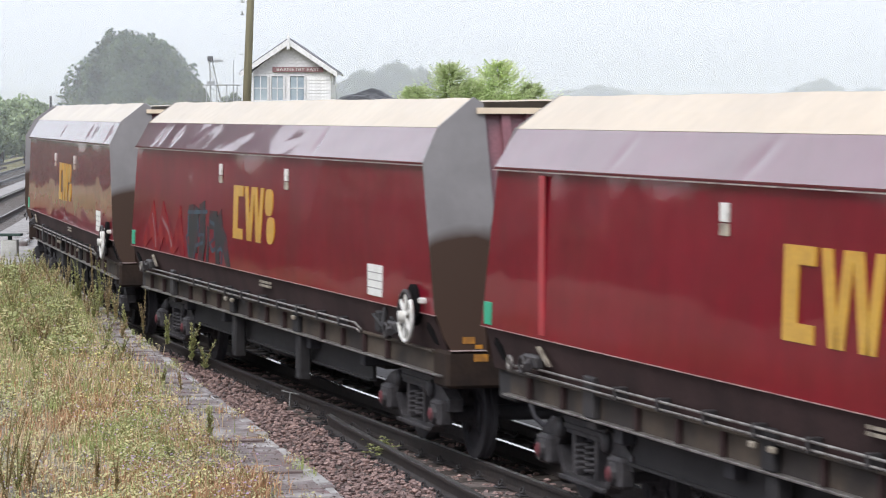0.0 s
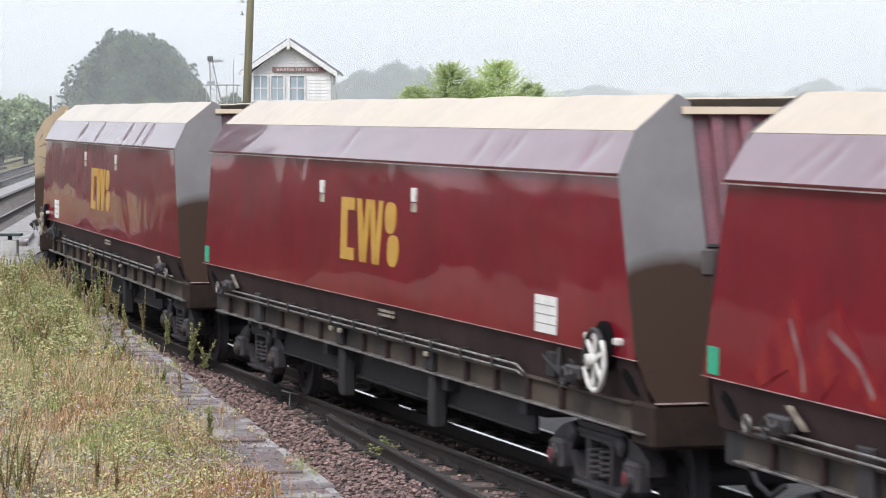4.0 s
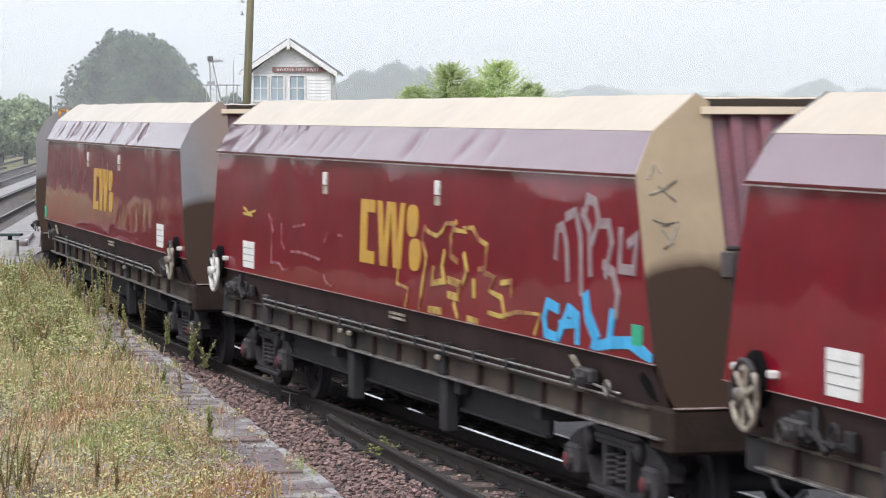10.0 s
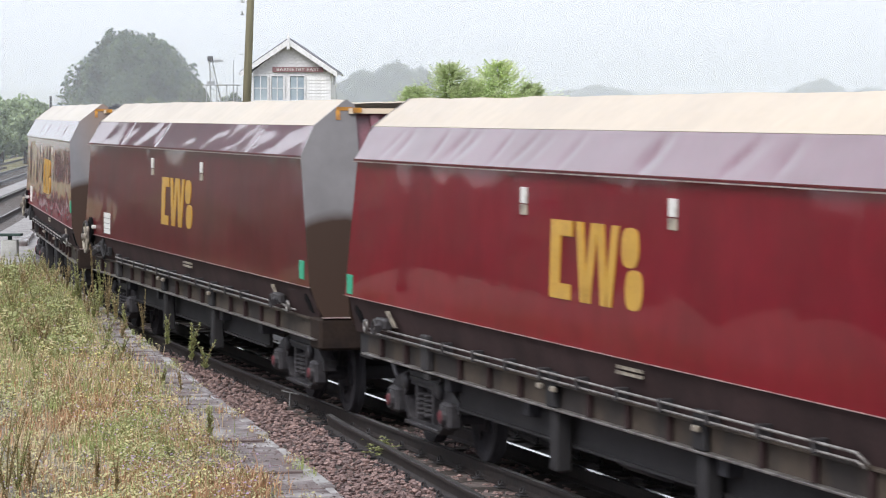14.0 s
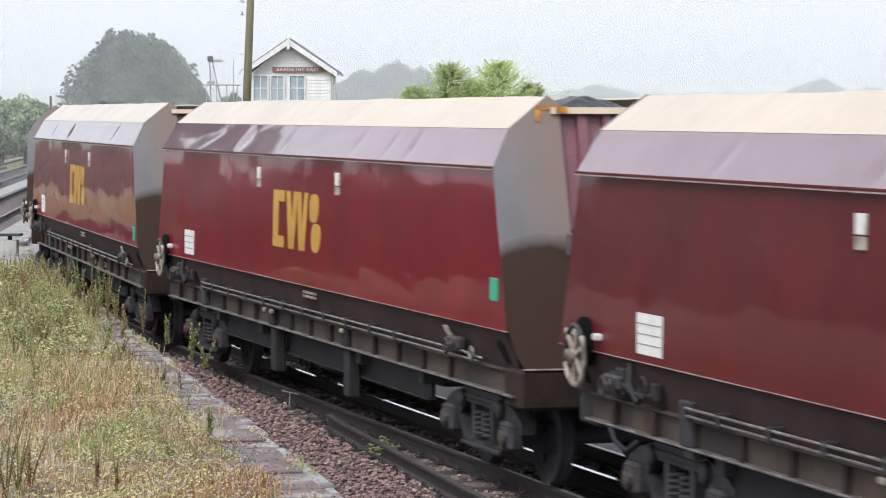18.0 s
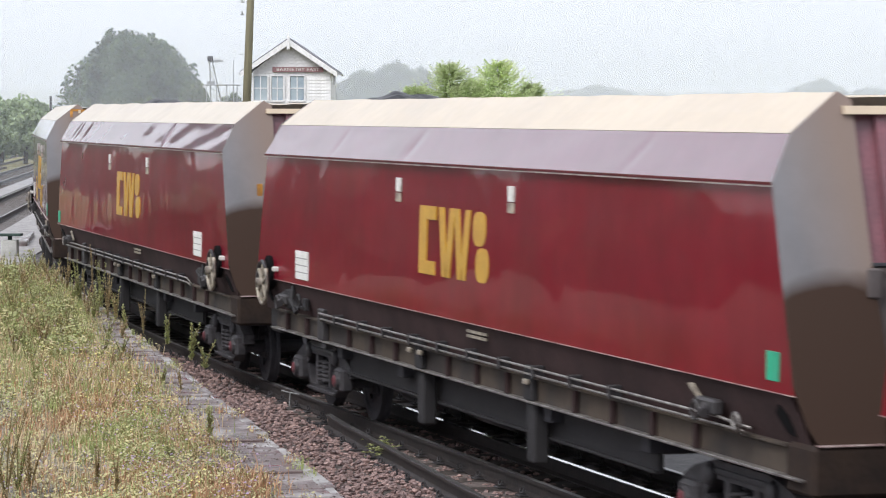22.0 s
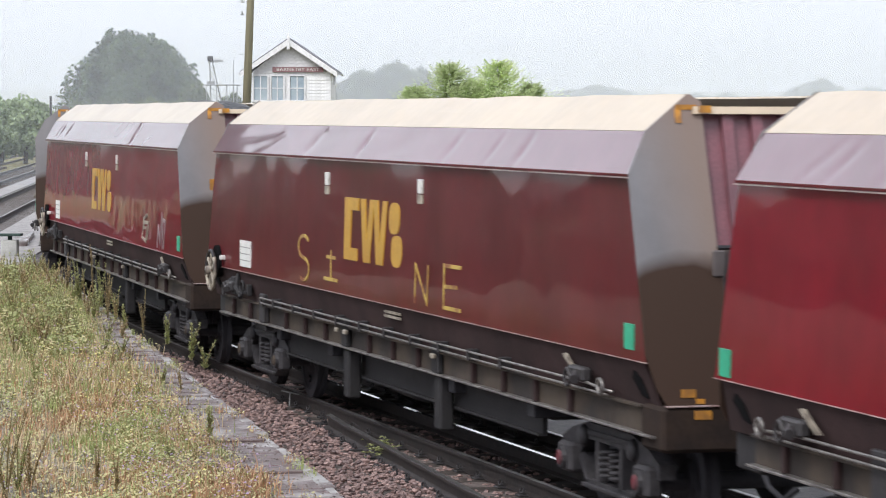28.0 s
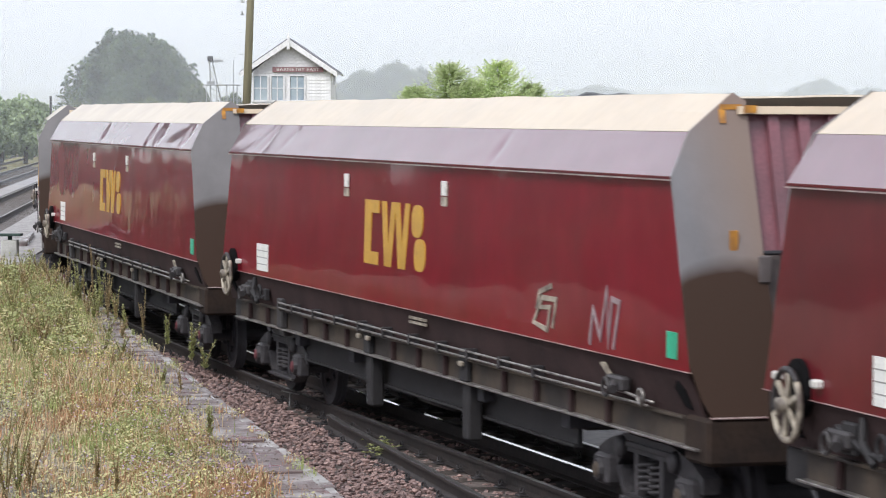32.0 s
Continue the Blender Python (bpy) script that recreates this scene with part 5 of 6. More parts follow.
def build_tree(x, y, base, top, width, material, label, seed, count=2600, size=0.5, lumps=16, name="tree", low=0.25, category="tree"):
    """A tapered trunk with limbs under a lumpy crown of leaf clumps."""
    random.seed(seed)
    h = top - base
    t = root(name, Matrix.Translation((x, y, base)), label, category)
    trunk = Shape().tube([(0, 0, -0.2), (0.1, 0, h * 0.2), (0, 0.1, h * 0.45), (0.1, 0, h * 0.75)], [h * 0.035, h * 0.028, h * 0.022, h * 0.006], 8)
    blobs = []
    for i in range(lumps):
        a = 2.4 * i
        k = math.sqrt((i + 0.5) / lumps)
        z = h * (low + (0.84 - low) * math.sqrt(max(0, 1 - (k * 0.97) ** 2)) * random.uniform(0.85, 1.03)) if i % 3 else h * random.uniform(low, 0.5)
        px, py = k * width * 0.36 * math.cos(a), k * width * 0.36 * math.sin(a)
        rr = width * random.uniform(0.13, 0.2)
        blobs.append((px, py, z, rr, rr, min(rr * 0.85, h - z)))
        if i % 2 == 0:
            trunk.tube([(0, 0.05, h * random.uniform(0.18, 0.4)), (px * 0.5, py * 0.5, z * 0.7), (px, py, z)], [h * 0.014, h * 0.009, h * 0.003], 5)
    blobs.append((0, 0, h * (low + 0.98) / 2, width * 0.33, width * 0.33, h * (0.92 - low) / 2))
    part("trunk", trunk, BARK, t, "grey-brown bark")
    part("crown", crown_mesh("crown", blobs, count, size, material, seed), None, t)
    return t


def build_conifer(x, y, base, top, width, seed, label):
    """A feathery young conifer: tiers of drooping shoots that end in loose tips."""
    random.seed(seed)
    h = top - base
    t = root("conifer", Matrix.Translation((x, y, base)), label, "tree", "young conifers behind the train")
    part("trunk", Shape().tube([(0, 0, -0.2), (0.05, 0, h * 0.5), (0, 0, h * 0.97)], [0.12, 0.07, 0.012], 7), BARK, t)
    v, f = [], []
    for i in range(420):
        z = h * (0.3 + 0.64 * random.random() ** 0.9)
        a = random.uniform(0, 6.283)
        out = (width / 2) * (1 - z / h) * random.uniform(0.65, 1.1) + 0.08
        rise = random.uniform(0.1, 0.5)
        axis = Vector((math.cos(a), math.sin(a), 0))
        side = Vector((-math.sin(a), math.cos(a), 0))
        for m in range(44):
            k = (m + random.random()) / 44
            p = Vector((0, 0, z)) + axis * (out * k) + Vector((0, 0, out * (rise * k - 0.25 * math.sin(3.1 * k)) + random.gauss(0, 0.03)))
            turn = random.choice((-1, 1)) * random.uniform(0.5, 1.0)
            l = random.uniform(0.16, 0.3) * (1.15 - 0.6 * k)
            d = (axis + side * turn + Vector((0, 0, random.uniform(0.0, 0.6)))).normalized() * l
            e = Vector((random.gauss(0, 1), random.gauss(0, 1), random.gauss(0, 1))).cross(d).normalized() * random.uniform(0.014, 0.024)
            o = len(v)
            v += [tuple(p), tuple(p + d * 0.5 + e), tuple(p + d), tuple(p + d * 0.5 - e)]
            f.append((o, o + 1, o + 2, o + 3))
    part("crown", raw_mesh("crown", v, f, LEAF_LIME), None, t, "bright lime-green feathery shoots")


def at_view(px, d):
    """The place across the view at distance d for a bearing given on a scale of 1568 across."""
    return (px - 784) / 5500 * d


def height_view(py, d):
    return EYE[2] + (203 - py) / 5500 * d


def build_distance():
    build_tree(at_view(238, 350), 350, -0.4, height_view(52, 350), 16.0, LEAF_DARK, "broad dark green tree hazed by mist", 3, 26000, 0.26, 52, low=0.12)
    build_tree(-29.8, 101, -0.4, 17.0, 3.6, LEAF_DARK, "tall thin-leaved tree beside the sidings", 8, 900, 0.36, 16, low=0.5)
    build_tree(-26.4, 99.2, -0.4, 14.5, 4.2, LEAF_DARK, "dark tree beside the sidings", 7, 2600, 0.36, 16, low=0.48)
    build_tree(at_view(345, 335), 335, -0.4, height_view(142, 335), 6.0, LEAF_BUSH, "small rounded tree in mist", 4, 1500, 0.3, 8, low=0.15)
    for i, (px, py, w) in enumerate(((150, 172, 6), (205, 168, 7), (262, 166, 7.5), (310, 170, 6), (405, 160, 5))):
        build_tree(at_view(px, 300), 300 + i, -0.4, height_view(py, 300), w, LEAF_BUSH, "hedgerow bush in mist", 10 + i, 1100, 0.3, 8, "hedge_bush", 0.1, "bush")
    for i, (px, py, w) in enumerate(((-150, 150, 8), (-95, 158, 7), (-50, 160, 6.5), (-5, 168, 5.0), (35, 164, 4.6), (62, 176, 3.4))):
        build_tree(at_view(px, 232), 231 + i, -0.4, height_view(py, 232), w, LEAF_PALE, "dense green bush beside the sidings", 30 + i, 2200, 0.2, 12, "bush", 0.08, "bush")
    for i, (px, py, w) in enumerate(((640, 118, 9), (700, 101, 11), (742, 112, 7), (608, 140, 7))):
        build_tree(at_view(px, 600), 600 + 3 * i, -0.2, height_view(py, 600), w * 1.15, LEAF_DARK, "distant tree fading into mist", 50 + i, 5000, 0.4, 14)
    for i, (px, py, w) in enumerate(((1015, 158, 12), (1060, 149, 13), (1100, 157, 11), (1425, 148, 11), (1460, 135, 13), (1490, 148, 9), (1560, 150, 14), (1245, 163, 10), (1300, 162, 9),
                                     (1180, 165, 10))):
        build_tree(at_view(px, 900), 900 + 3 * i, 3.2, height_view(py, 900), w * 1.2, LEAF_DARK, "distant tree fading into mist", 70 + i, 1500, 0.7, 10, low=0.1)
    build_conifer(at_view(795, 140), 140, -0.4, height_view(100, 140), 12.5, 90, "bright young conifer with feathery shoots")
    build_conifer(at_view(880, 141), 141, -0.4, height_view(97, 141), 14.0, 91, "taller bright conifer with feathery shoots")
    build_conifer(at_view(836, 140.5), 140.5, -0.4, height_view(132, 140.5), 11.0, 94, "low bright conifer between the taller ones")
    build_conifer(at_view(940, 142), 142, -0.4, height_view(138, 142), 8.5, 92, "low bright conifer at the group's edge")
    build_conifer(at_view(735, 140), 140.5, -0.4, height_view(144, 140), 8.5, 93, "low bright conifer at the group's edge")
    # a far field hedge past the sidings, mirrored in the wet wagon sides
    for i in range(18):
        a = radians(14 + 1.5 * i)
        build_tree(-5 - 140 * math.sin(a), 45 + 140 * math.cos(a), -0.4, 2.0 + 1.0 * ((i * 5) % 7) / 6, 7.0, LEAF_DARK, "field hedge bush beyond the sidings", 150 + i, 800, 0.4, 9, "hedge_bush", 0.06, "bush")
    # an unseen long hedge added behind the platform, to darken reflections in wagon sides
    for i in range(16):
        build_tree(-17.5 - 0.3 * (i % 3), -6 + 5.2 * i, -0.1, (2.7 if 7 < i < 14 else 1.5) + 0.5 * ((i * 7) % 4) / 3, 4.6, LEAF_DARK, "unseen hedge bush added behind the platform to darken reflections", 110 + i, 700, 0.34, 9, "hedge_bush", 0.08, "bush")
    for d, share, w, low, fade in ((155, 0.13, 450, 40, 90), (285, 0.17, 700, 70, 160), (470, 0.42, 1000, 70, 160), (760, 0.42, 1500, 12, 26), (1150, 0.6, 2200, 14, 26)):
        m = mist_material("mist", share, low, fade)
        h = min(240, 2 * w)
        v = [(-w, d, -2), (w, d, -2), (w, d, h), (-w, d, h)]
        tagged(new("mist_backdrop", raw_mesh("mist_backdrop", v, [(0, 1, 2, 3)], m)), "thin veil of pale rain mist", "mist", kind="structure")


# ---------------------------------------------------------------- signal box, pole, signal, cabinet
def text_mesh(words, size, material, name="lettering"):
    c = bpy.data.curves.new(name, "FONT")
    c.body, c.size, c.align_x, c.align_y, c.extrude = words, size, "CENTER", "CENTER", 0.004
    ob = bpy.data.objects.new(name, c)
    scene.collection.objects.link(ob)
    me = bpy.data.meshes.new_from_object(ob.evaluated_get(bpy.context.evaluated_depsgraph_get()))
    bpy.data.objects.remove(ob)
    me.name = name
    me.materials.clear()
    me.materials.append(material)
    return me


def build_signal_box():
    d = 143.0
    m = d / 5500
    b = root("signal_box", Matrix.Translation((at_view(516, d), d, -0.3)), "white weatherboarded railway signal box with slate gable roof", "signal box")
    z = lambda py: height_view(py, d) + 0.3
    hw, depth = 69 * m, 6.5
    eave, ridge = z(128), z(72)
    wall = Shape().box(-hw, hw, 0.06, 0.16, 0, eave).box(-hw, -hw + 0.12, 0.17, depth, 0, eave).box(hw - 0.12, hw, 0.17, depth, 0, eave).box(-hw, hw, depth - 0.1, depth, 0, eave)
    wall.loft([[(-hw, y, eave + 0.001), (hw, y, eave + 0.001), (-0.13, y, ridge - 0.14)] for y in (0.06, 0.16)])
    part("wall", wall, BOARD_WHITE, b)
    board = Shape().loft([[(x, y, zz) for y, zz in ((0.06, 0.0), (0.02, 0.0), (0.045, 0.155), (0.06, 0.155))] for x in (-0.5, 0.5)])
    rows = int((eave - 0.4) / 0.15)
    long_board = board.mesh("weatherboard", BOARD_WHITE)
    grey_board = board.mesh("weatherboard", BOARD_GREY)
    for i in range(rows):
        zz = 0.3 + 0.15 * i
        if zz < z(180):
            part("weatherboard", long_board, None, b, at=Matrix.Translation((0, 0, zz)) @ Matrix.Diagonal((2 * hw, 1, 1, 1)))
        elif zz < z(134):
            x0 = at_view(541, d) - at_view(516, d)
            part("weatherboard", long_board, None, b, at=Matrix.Translation(((x0 + hw) / 2, 0, zz)) @ Matrix.Diagonal((hw - x0, 1, 1, 1)))
    for i in range(9):
        zz = z(131) + 0.15 * i
        half = hw * (1 - max(0, zz + 0.15 - eave) / (ridge - eave)) - 0.1
        if half > 0.15:
            part("weatherboard", grey_board, None, b, at=Matrix.Translation((-0.1 * (1 - half / hw), 0, zz)) @ Matrix.Diagonal((2 * half, 1, 1, 1)))
    peak = at_view(511, d) - at_view(516, d)
    for sgn, px in ((-1, 426), (1, 597)):
        ex = at_view(px, d) - at_view(516, d)
        ez = z(130)
        part("roof_slope", Shape().loft([[(peak, y, ridge + 0.10), (ex, y, ez + 0.08), (ex, y, ez), (peak, y, ridge + 0.02)] for y in (-0.30, depth + 0.25)]), SLATE, b, "dark slate slope")
        part("barge_board", Shape().loft([[(peak, y, ridge + 0.04), (ex, y, ez + 0.03), (ex - sgn * 0.02, y, ez - 0.20), (peak, y, ridge - 0.24)] for y in (-0.36, -0.305)]), BOARD_WHITE, b)
        part("gutter", Shape().tube([(ex + sgn * 0.03, -0.3, ez - 0.03), (ex + sgn * 0.03, depth, ez - 0.03)], 0.04, 8), GALV, b)
        part("gutter_bracket", Shape().box(ex - sgn * 0.16 - 0.03, ex - sgn * 0.16 + 0.03, -0.05, 0.05, ez - 0.55, ez - 0.12, 0.01), GALV, b)
    part("finial", Shape().box(peak - 0.07, peak + 0.07, -0.42, -0.30, ridge - 0.45, ridge + 0.16, 0.02).tube([(peak, -0.36, ridge + 0.16), (peak, -0.36, ridge + 0.34)], [0.04, 0.015], 8), BOARD_WHITE, b)
    sign = part("name_board", Shape().box(at_view(482, d) - at_view(516, d), at_view(572, d) - at_view(516, d), -0.06, 0.015, z(129), z(120), 0.008), SIGN_MAROON, b, "maroon name board with white letters")
    part("lettering", text_mesh("BARNETBY EAST", 0.2, WHITE), None, sign, "white lettering",
         at=Matrix.Translation((at_view(527, d) - at_view(516, d), -0.066, z(124.5))) @ pose(0, 0, 0, 90, 0, 0) @ Matrix.Diagonal((1.34, 1, 1, 1)))
    for x0, x1 in ((449, 473), (480, 501), (513, 538)):
        a, c = at_view(x0, d) - at_view(516, d), at_view(x1, d) - at_view(516, d)
        z0, z1 = z(179), z(135.5)
        win = part("window", Shape().box(a - 0.07, a, -0.03, 0.055, z0 - 0.05, z1 + 0.05).box(c, c + 0.07, -0.03, 0.055, z0 - 0.05, z1 + 0.05).box(a, c, -0.03, 0.055, z1, z1 + 0.05)
                   .box(a, c, -0.05, 0.055, z0 - 0.06, z0), BOARD_WHITE, b)
        for i in range(2):
            for j in range(2):
                w, h = (c - a) / 2, (z1 - z0) / 2
                part("pane", Shape().box(a + i * w + 0.02, a + (i + 1) * w - 0.02, 0.03, 0.038, z0 + j * h + 0.02, z0 + (j + 1) * h - 0.02), GLASS, win, "pale reflecting glass")
        part("glazing_bar", Shape().box((a + c) / 2 - 0.02, (a + c) / 2 + 0.02, 0.0, 0.03, z0, z1).box(a, c, 0.002, 0.028, (z0 + z1) / 2 - 0.018, (z0 + z1) / 2 + 0.018), BOARD_WHITE, win)
    part("lower_wall", Shape().box(-hw - 0.02, hw + 0.02, 0.0, 0.05, 0, 0.32), BRICK, b)


def build_pole():
    d = 110.0
    x0, x1 = at_view(427, d), at_view(443.5, d)
    p = root("telegraph_pole", Matrix.Translation((x0, d, -0.4)), "weathered leaning wooden telegraph pole", "pole")
    part("shaft", Shape().tube([(0, 0, -0.3), ((x1 - x0) * 0.62, 0, 4.6), (x1 - x0 + 0.05, 0, 9.2)], [0.155, 0.15, 0.125], 14), POLE_WOOD, p, smooth=True)
    for k, zz in enumerate((7.3, 7.75)):
        part("insulator", Shape().tube([(0.1, -0.05, zz), (0.02, -0.05, zz), (0.02, -0.05, zz + 0.12)], [0.03, 0.045, 0.03], 8), GALV, p)
    part("step_iron", Shape().tube([(0.15, 0, 5.9), (-0.05, -0.05, 5.9)], 0.012, 6), GALV, p)


def build_signal():
    d = 260.0
    p = root("semaphore_signal", Matrix.Translation((at_view(383, d), d, -0.4)), "thin steel lattice railway signal on a landing", "railway signal")
    z = lambda py: height_view(py, d) + 0.4
    x = lambda px: at_view(px, d) - at_view(383, d)
    for a, b in (((373, 178), (371, 108)), ((391, 178), (375, 108))):
        part("leg", Shape().tube([(x(a[0]), 0, 0), (x(a[0]), 0, z(a[1])), (x(b[0]), 0, z(b[1]))], 0.055, 6), GALV, p)
    for i in range(6):
        py = 118 + i * 10
        part("brace", Shape().tube([(x(372.5), 0, z(py)), (x(376 + i * 2.6), 0, z(py + 5))], 0.03, 5), GALV, p)
    part("arm", Shape().box(x(368), x(395), -0.03, 0.03, z(112), z(107), 0.01), GALV, p)
    part("lamp", Shape().box(x(367), x(377), -0.2, 0.2, z(110), z(101), 0.05), GRIME, p)
    part("landing", Shape().box(x(362), x(425), -0.5, 0.5, z(153), z(151), 0.02).box(x(366), x(380), -0.2, 0.2, z(151), z(145), 0.03), GALV, p)
    for px in (366, 384, 402, 420):
        part("post", Shape().tube([(x(px), -0.4, 0), (x(px), -0.4, z(150))], 0.045, 6), GALV, p)
    part("mast", Shape().tube([(x(413), 0, 0), (x(413), 0, z(108))], 0.035, 6), GALV, p)


def build_lineside():
    c = root("trackside_cabinet", pose(at_view(17, 78), 78, -0.2), "pale grey trackside cabinet with dark green lid", "cabinet")
    part("body", Shape().box(-0.2, 0.2, -0.2, 0.2, 0, 0.42, 0.02), CABINET, c)
    part("lid", Shape().box(-0.3, 0.3, -0.26, 0.26, 0.52, 0.58, 0.01).box(-0.05, 0.05, -0.05, 0.05, 0.42, 0.52), DARK_GREEN, c)
    t = root("cable_trough", pose(at_view(32, 84), 84, -0.2, 0, 0, 6), "white concrete cable trough beside the track", "cable trough")
    for i in range(8):
        part("trough_lid", Shape().box(-0.25, 0.25, -0.44, 0.44, 0.0, 0.16, 0.02), COPING, t, at=pose(0, 0.9 * i, 0))
    p = root("marker_post", pose(at_view(90, 200), 200, -0.4), "thin dark lineside post", "post")
    part("shaft", Shape().box(-0.07, 0.07, -0.07, 0.07, 0, height_view(172, 200) + 0.4, 0.01), GRIME, p)
    random.seed(4)
    for px, py in ((893, 791), (940, 804), (482, 661), (604, 693), (1010, 830)):
        d = 5500 * (EYE[2] + 0.16) / (py - 203)
        part("paper", Shape().box(-0.05, 0.05, -0.09, 0.09, 0, 0.012, 0.004), WHITE, root("litter_scrap", pose(at_view(px, d), d, -0.165, 0, 0, random.uniform(0, 90)), "small pale scrap of litter between rails", "litter"))
    w = root("tape_stake", pose(-1.86, 37.6, -0.15), "bent pale wire stake beside the rail", "stake")
    part("rod", Shape().tube([(0, 0, 0), (0.01, 0, 0.16)], 0.011, 6).tube([(0.12, 0, 0.145), (0.0, 0.02, 0.165), (-0.1, 0.03, 0.19)], 0.009, 6), GALV, w)


build_distance()
build_signal_box()
build_pole()
build_signal()
build_lineside()
build_ballast()
build_platform()


# ---------------------------------------------------------------- plants on the platform
def veg_back(y):
    """How far behind the edge the growth begins."""
    stops = ((18, 0.55), (22, 0.6), (25, 0.62), (28, 0.58), (31, 0.62), (35.6, 0.72), (40, 0.5), (46, 0.22), (60, 0.15))
    for (a, p), (b, q) in zip(stops, stops[1:]):
        if y <= b:
            break
    return p + (q - p) * min(1, max(0, (y - a) / (b - a))) + 0.16 * noise.noise((y * 0.9, 3.1, 0))


def build_grass():
    random.seed(21)
    names = {GRASS_STRAW: ("dry_grass", "dry straw-coloured grass on the platform"), GRASS_GREEN: ("green_grass", "fresh green grass on the platform"),
             GRASS_RUST: ("rusty_grass", "rust-coloured dead grass on the platform"), MOSS_LEAF: ("moss_leaves", "pale yellow-green moss and stonecrop leaves"),
             PETAL_YELLOW: ("yellow_flowers", "tiny pale yellow wild flowers among grass"), PETAL_PURPLE: ("purple_flowers", "tiny purple wild flowers among grass"),
             WEED_LEAF: ("weed_leaves", "small green weed leaves among grass")}
    sets = {m: ([], []) for m in names}
    z = PLAT_Z - 0.055

    def blade(m, x, y, h, w, lean):
        a = random.uniform(0, 6.283)
        ca, sa = math.cos(a), math.sin(a)
        v, f = sets[m]
        o = len(v)
        v += [(x - w * sa, y + w * ca, z), (x + w * sa, y - w * ca, z), (x + lean * 0.4 * ca + w * 0.7 * sa, y + lean * 0.4 * sa - w * 0.7 * ca, z + h * 0.65),
              (x + lean * 0.4 * ca - w * 0.7 * sa, y + lean * 0.4 * sa + w * 0.7 * ca, z + h * 0.65), (x + lean * ca, y + lean * sa, z + h)]
        f += [(o, o + 1, o + 2, o + 3), (o + 3, o + 2, o + 4)]
        return x + lean * ca, y + lean * sa

    def leaf(m, x, y, zz, k):
        v, f = sets[m]
        o = len(v)
        a, t = random.uniform(0, 6.283), random.uniform(-0.5, 0.9)
        dx, dy = k * math.cos(a), k * math.sin(a)
        v += [(x - dx, y - dy, zz), (x + dy * 0.6, y - dx * 0.6, zz - k * 0.2), (x + dx, y + dy, zz + k * t), (x - dy * 0.6, y + dx * 0.6, zz + k * 0.5)]
        f.append((o, o + 1, o + 2, o + 3))

    for i in range(5900):
        y = 14.5 + 38 * random.random() ** 1.05 if i < 4700 else random.uniform(18.5, 32)
        back = veg_back(y) + (abs(random.gauss(0, 1)) * 1.5 if i < 2600 else random.random() ** 1.3 * 0.9 if i < 3900 else random.uniform(-0.1, 0.5) if i < 4700 else random.uniform(0.0, 0.8))
        x = edge_x(y) - back
        if x < -0.155 * y - 1.8:
            continue
        far = min(1.0, max(0.0, (y - 25) / 9))
        n1, n2 = noise.noise((x * 0.6, y * 0.3, 0.0)), noise.noise((x * 1.3, y * 0.7, 5.0))
        pick = random.random() + 0.35 * n1
        r = random.uniform(0.08, 0.26) * (1 + 0.4 * far)
        tall = 1 + 0.9 * far + 0.7 * n2
        if i >= 4700:
            tall *= 1.5
        elif back < veg_back(y) + 0.15:
            tall *= 0.7
        n3 = noise.noise((x * 0.9 + 7, y * 0.35, 9.0))
        if n3 > 0.28 and i % 2:
            pick = 0.34
        elif n3 < -0.3 and i % 2:
            pick = 0.5
        if pick < 0.26:
            kind, n, h0 = GRASS_STRAW, 24, 0.07
        elif pick < 0.36 + 0.2 * far:
            kind, n, h0 = GRASS_GREEN, 24, 0.07
        elif pick < 0.58 + 0.08 * far:
            kind, n, h0 = GRASS_RUST, 24, 0.075
        else:
            kind, n, h0 = MOSS_LEAF, 60, 0.06
        for k in range(n):
            px, py = x + random.gauss(0, r * 0.6), y + random.gauss(0, r)
            if px > edge_x(py) - 0.12:
                continue
            if kind is MOSS_LEAF:
                leaf(MOSS_LEAF, px, py, z + h0 * tall * random.random(), random.uniform(0.005, 0.017))
                continue
            h = h0 * tall * random.uniform(0.5, 1.5)
            tx, ty = blade(kind, px, py, h, random.uniform(0.0025, 0.006), random.uniform(0.1, 0.7) * h)
            if random.random() < 0.3:
                leaf(WEED_LEAF if kind is GRASS_GREEN else MOSS_LEAF, tx, ty, z + h * random.uniform(0.4, 1.05), random.uniform(0.007, 0.016))
        if random.random() < 0.16:
            m = PETAL_YELLOW if random.random() < 0.15 + 0.5 * far else PETAL_PURPLE
            for k in range(random.randint(3, 9)):
                leaf(m, x + random.gauss(0, 0.06), y + random.gauss(0, 0.1), z + random.uniform(0.06, 0.18) * tall, random.uniform(0.007, 0.014))
    for i in range(230):
        y = 19.5 + 28 * random.random() ** 1.1
        x = edge_x(y) - veg_back(y) - 0.1 - abs(random.gauss(0, 1.1))
        if x < -0.155 * y - 0.6 or noise.noise((x * 0.8, y * 0.45, 31.0)) < 0.02:
            continue
        kind = WEED_LEAF if random.random() < 0.75 else MOSS_LEAF
        high = random.uniform(0.12, 0.32) * (1 + min(1, max(0, (y - 26) / 10)))
        for k in range(random.randint(60, 120)):
            t = random.random()
            leaf(kind, x + random.gauss(0, 0.08) * (1.2 - 0.7 * t), y + random.gauss(0, 0.13) * (1.2 - 0.7 * t), z + high * t, random.uniform(0.008, 0.017) * (1 + min(0.7, max(0, (y - 26) / 12))))
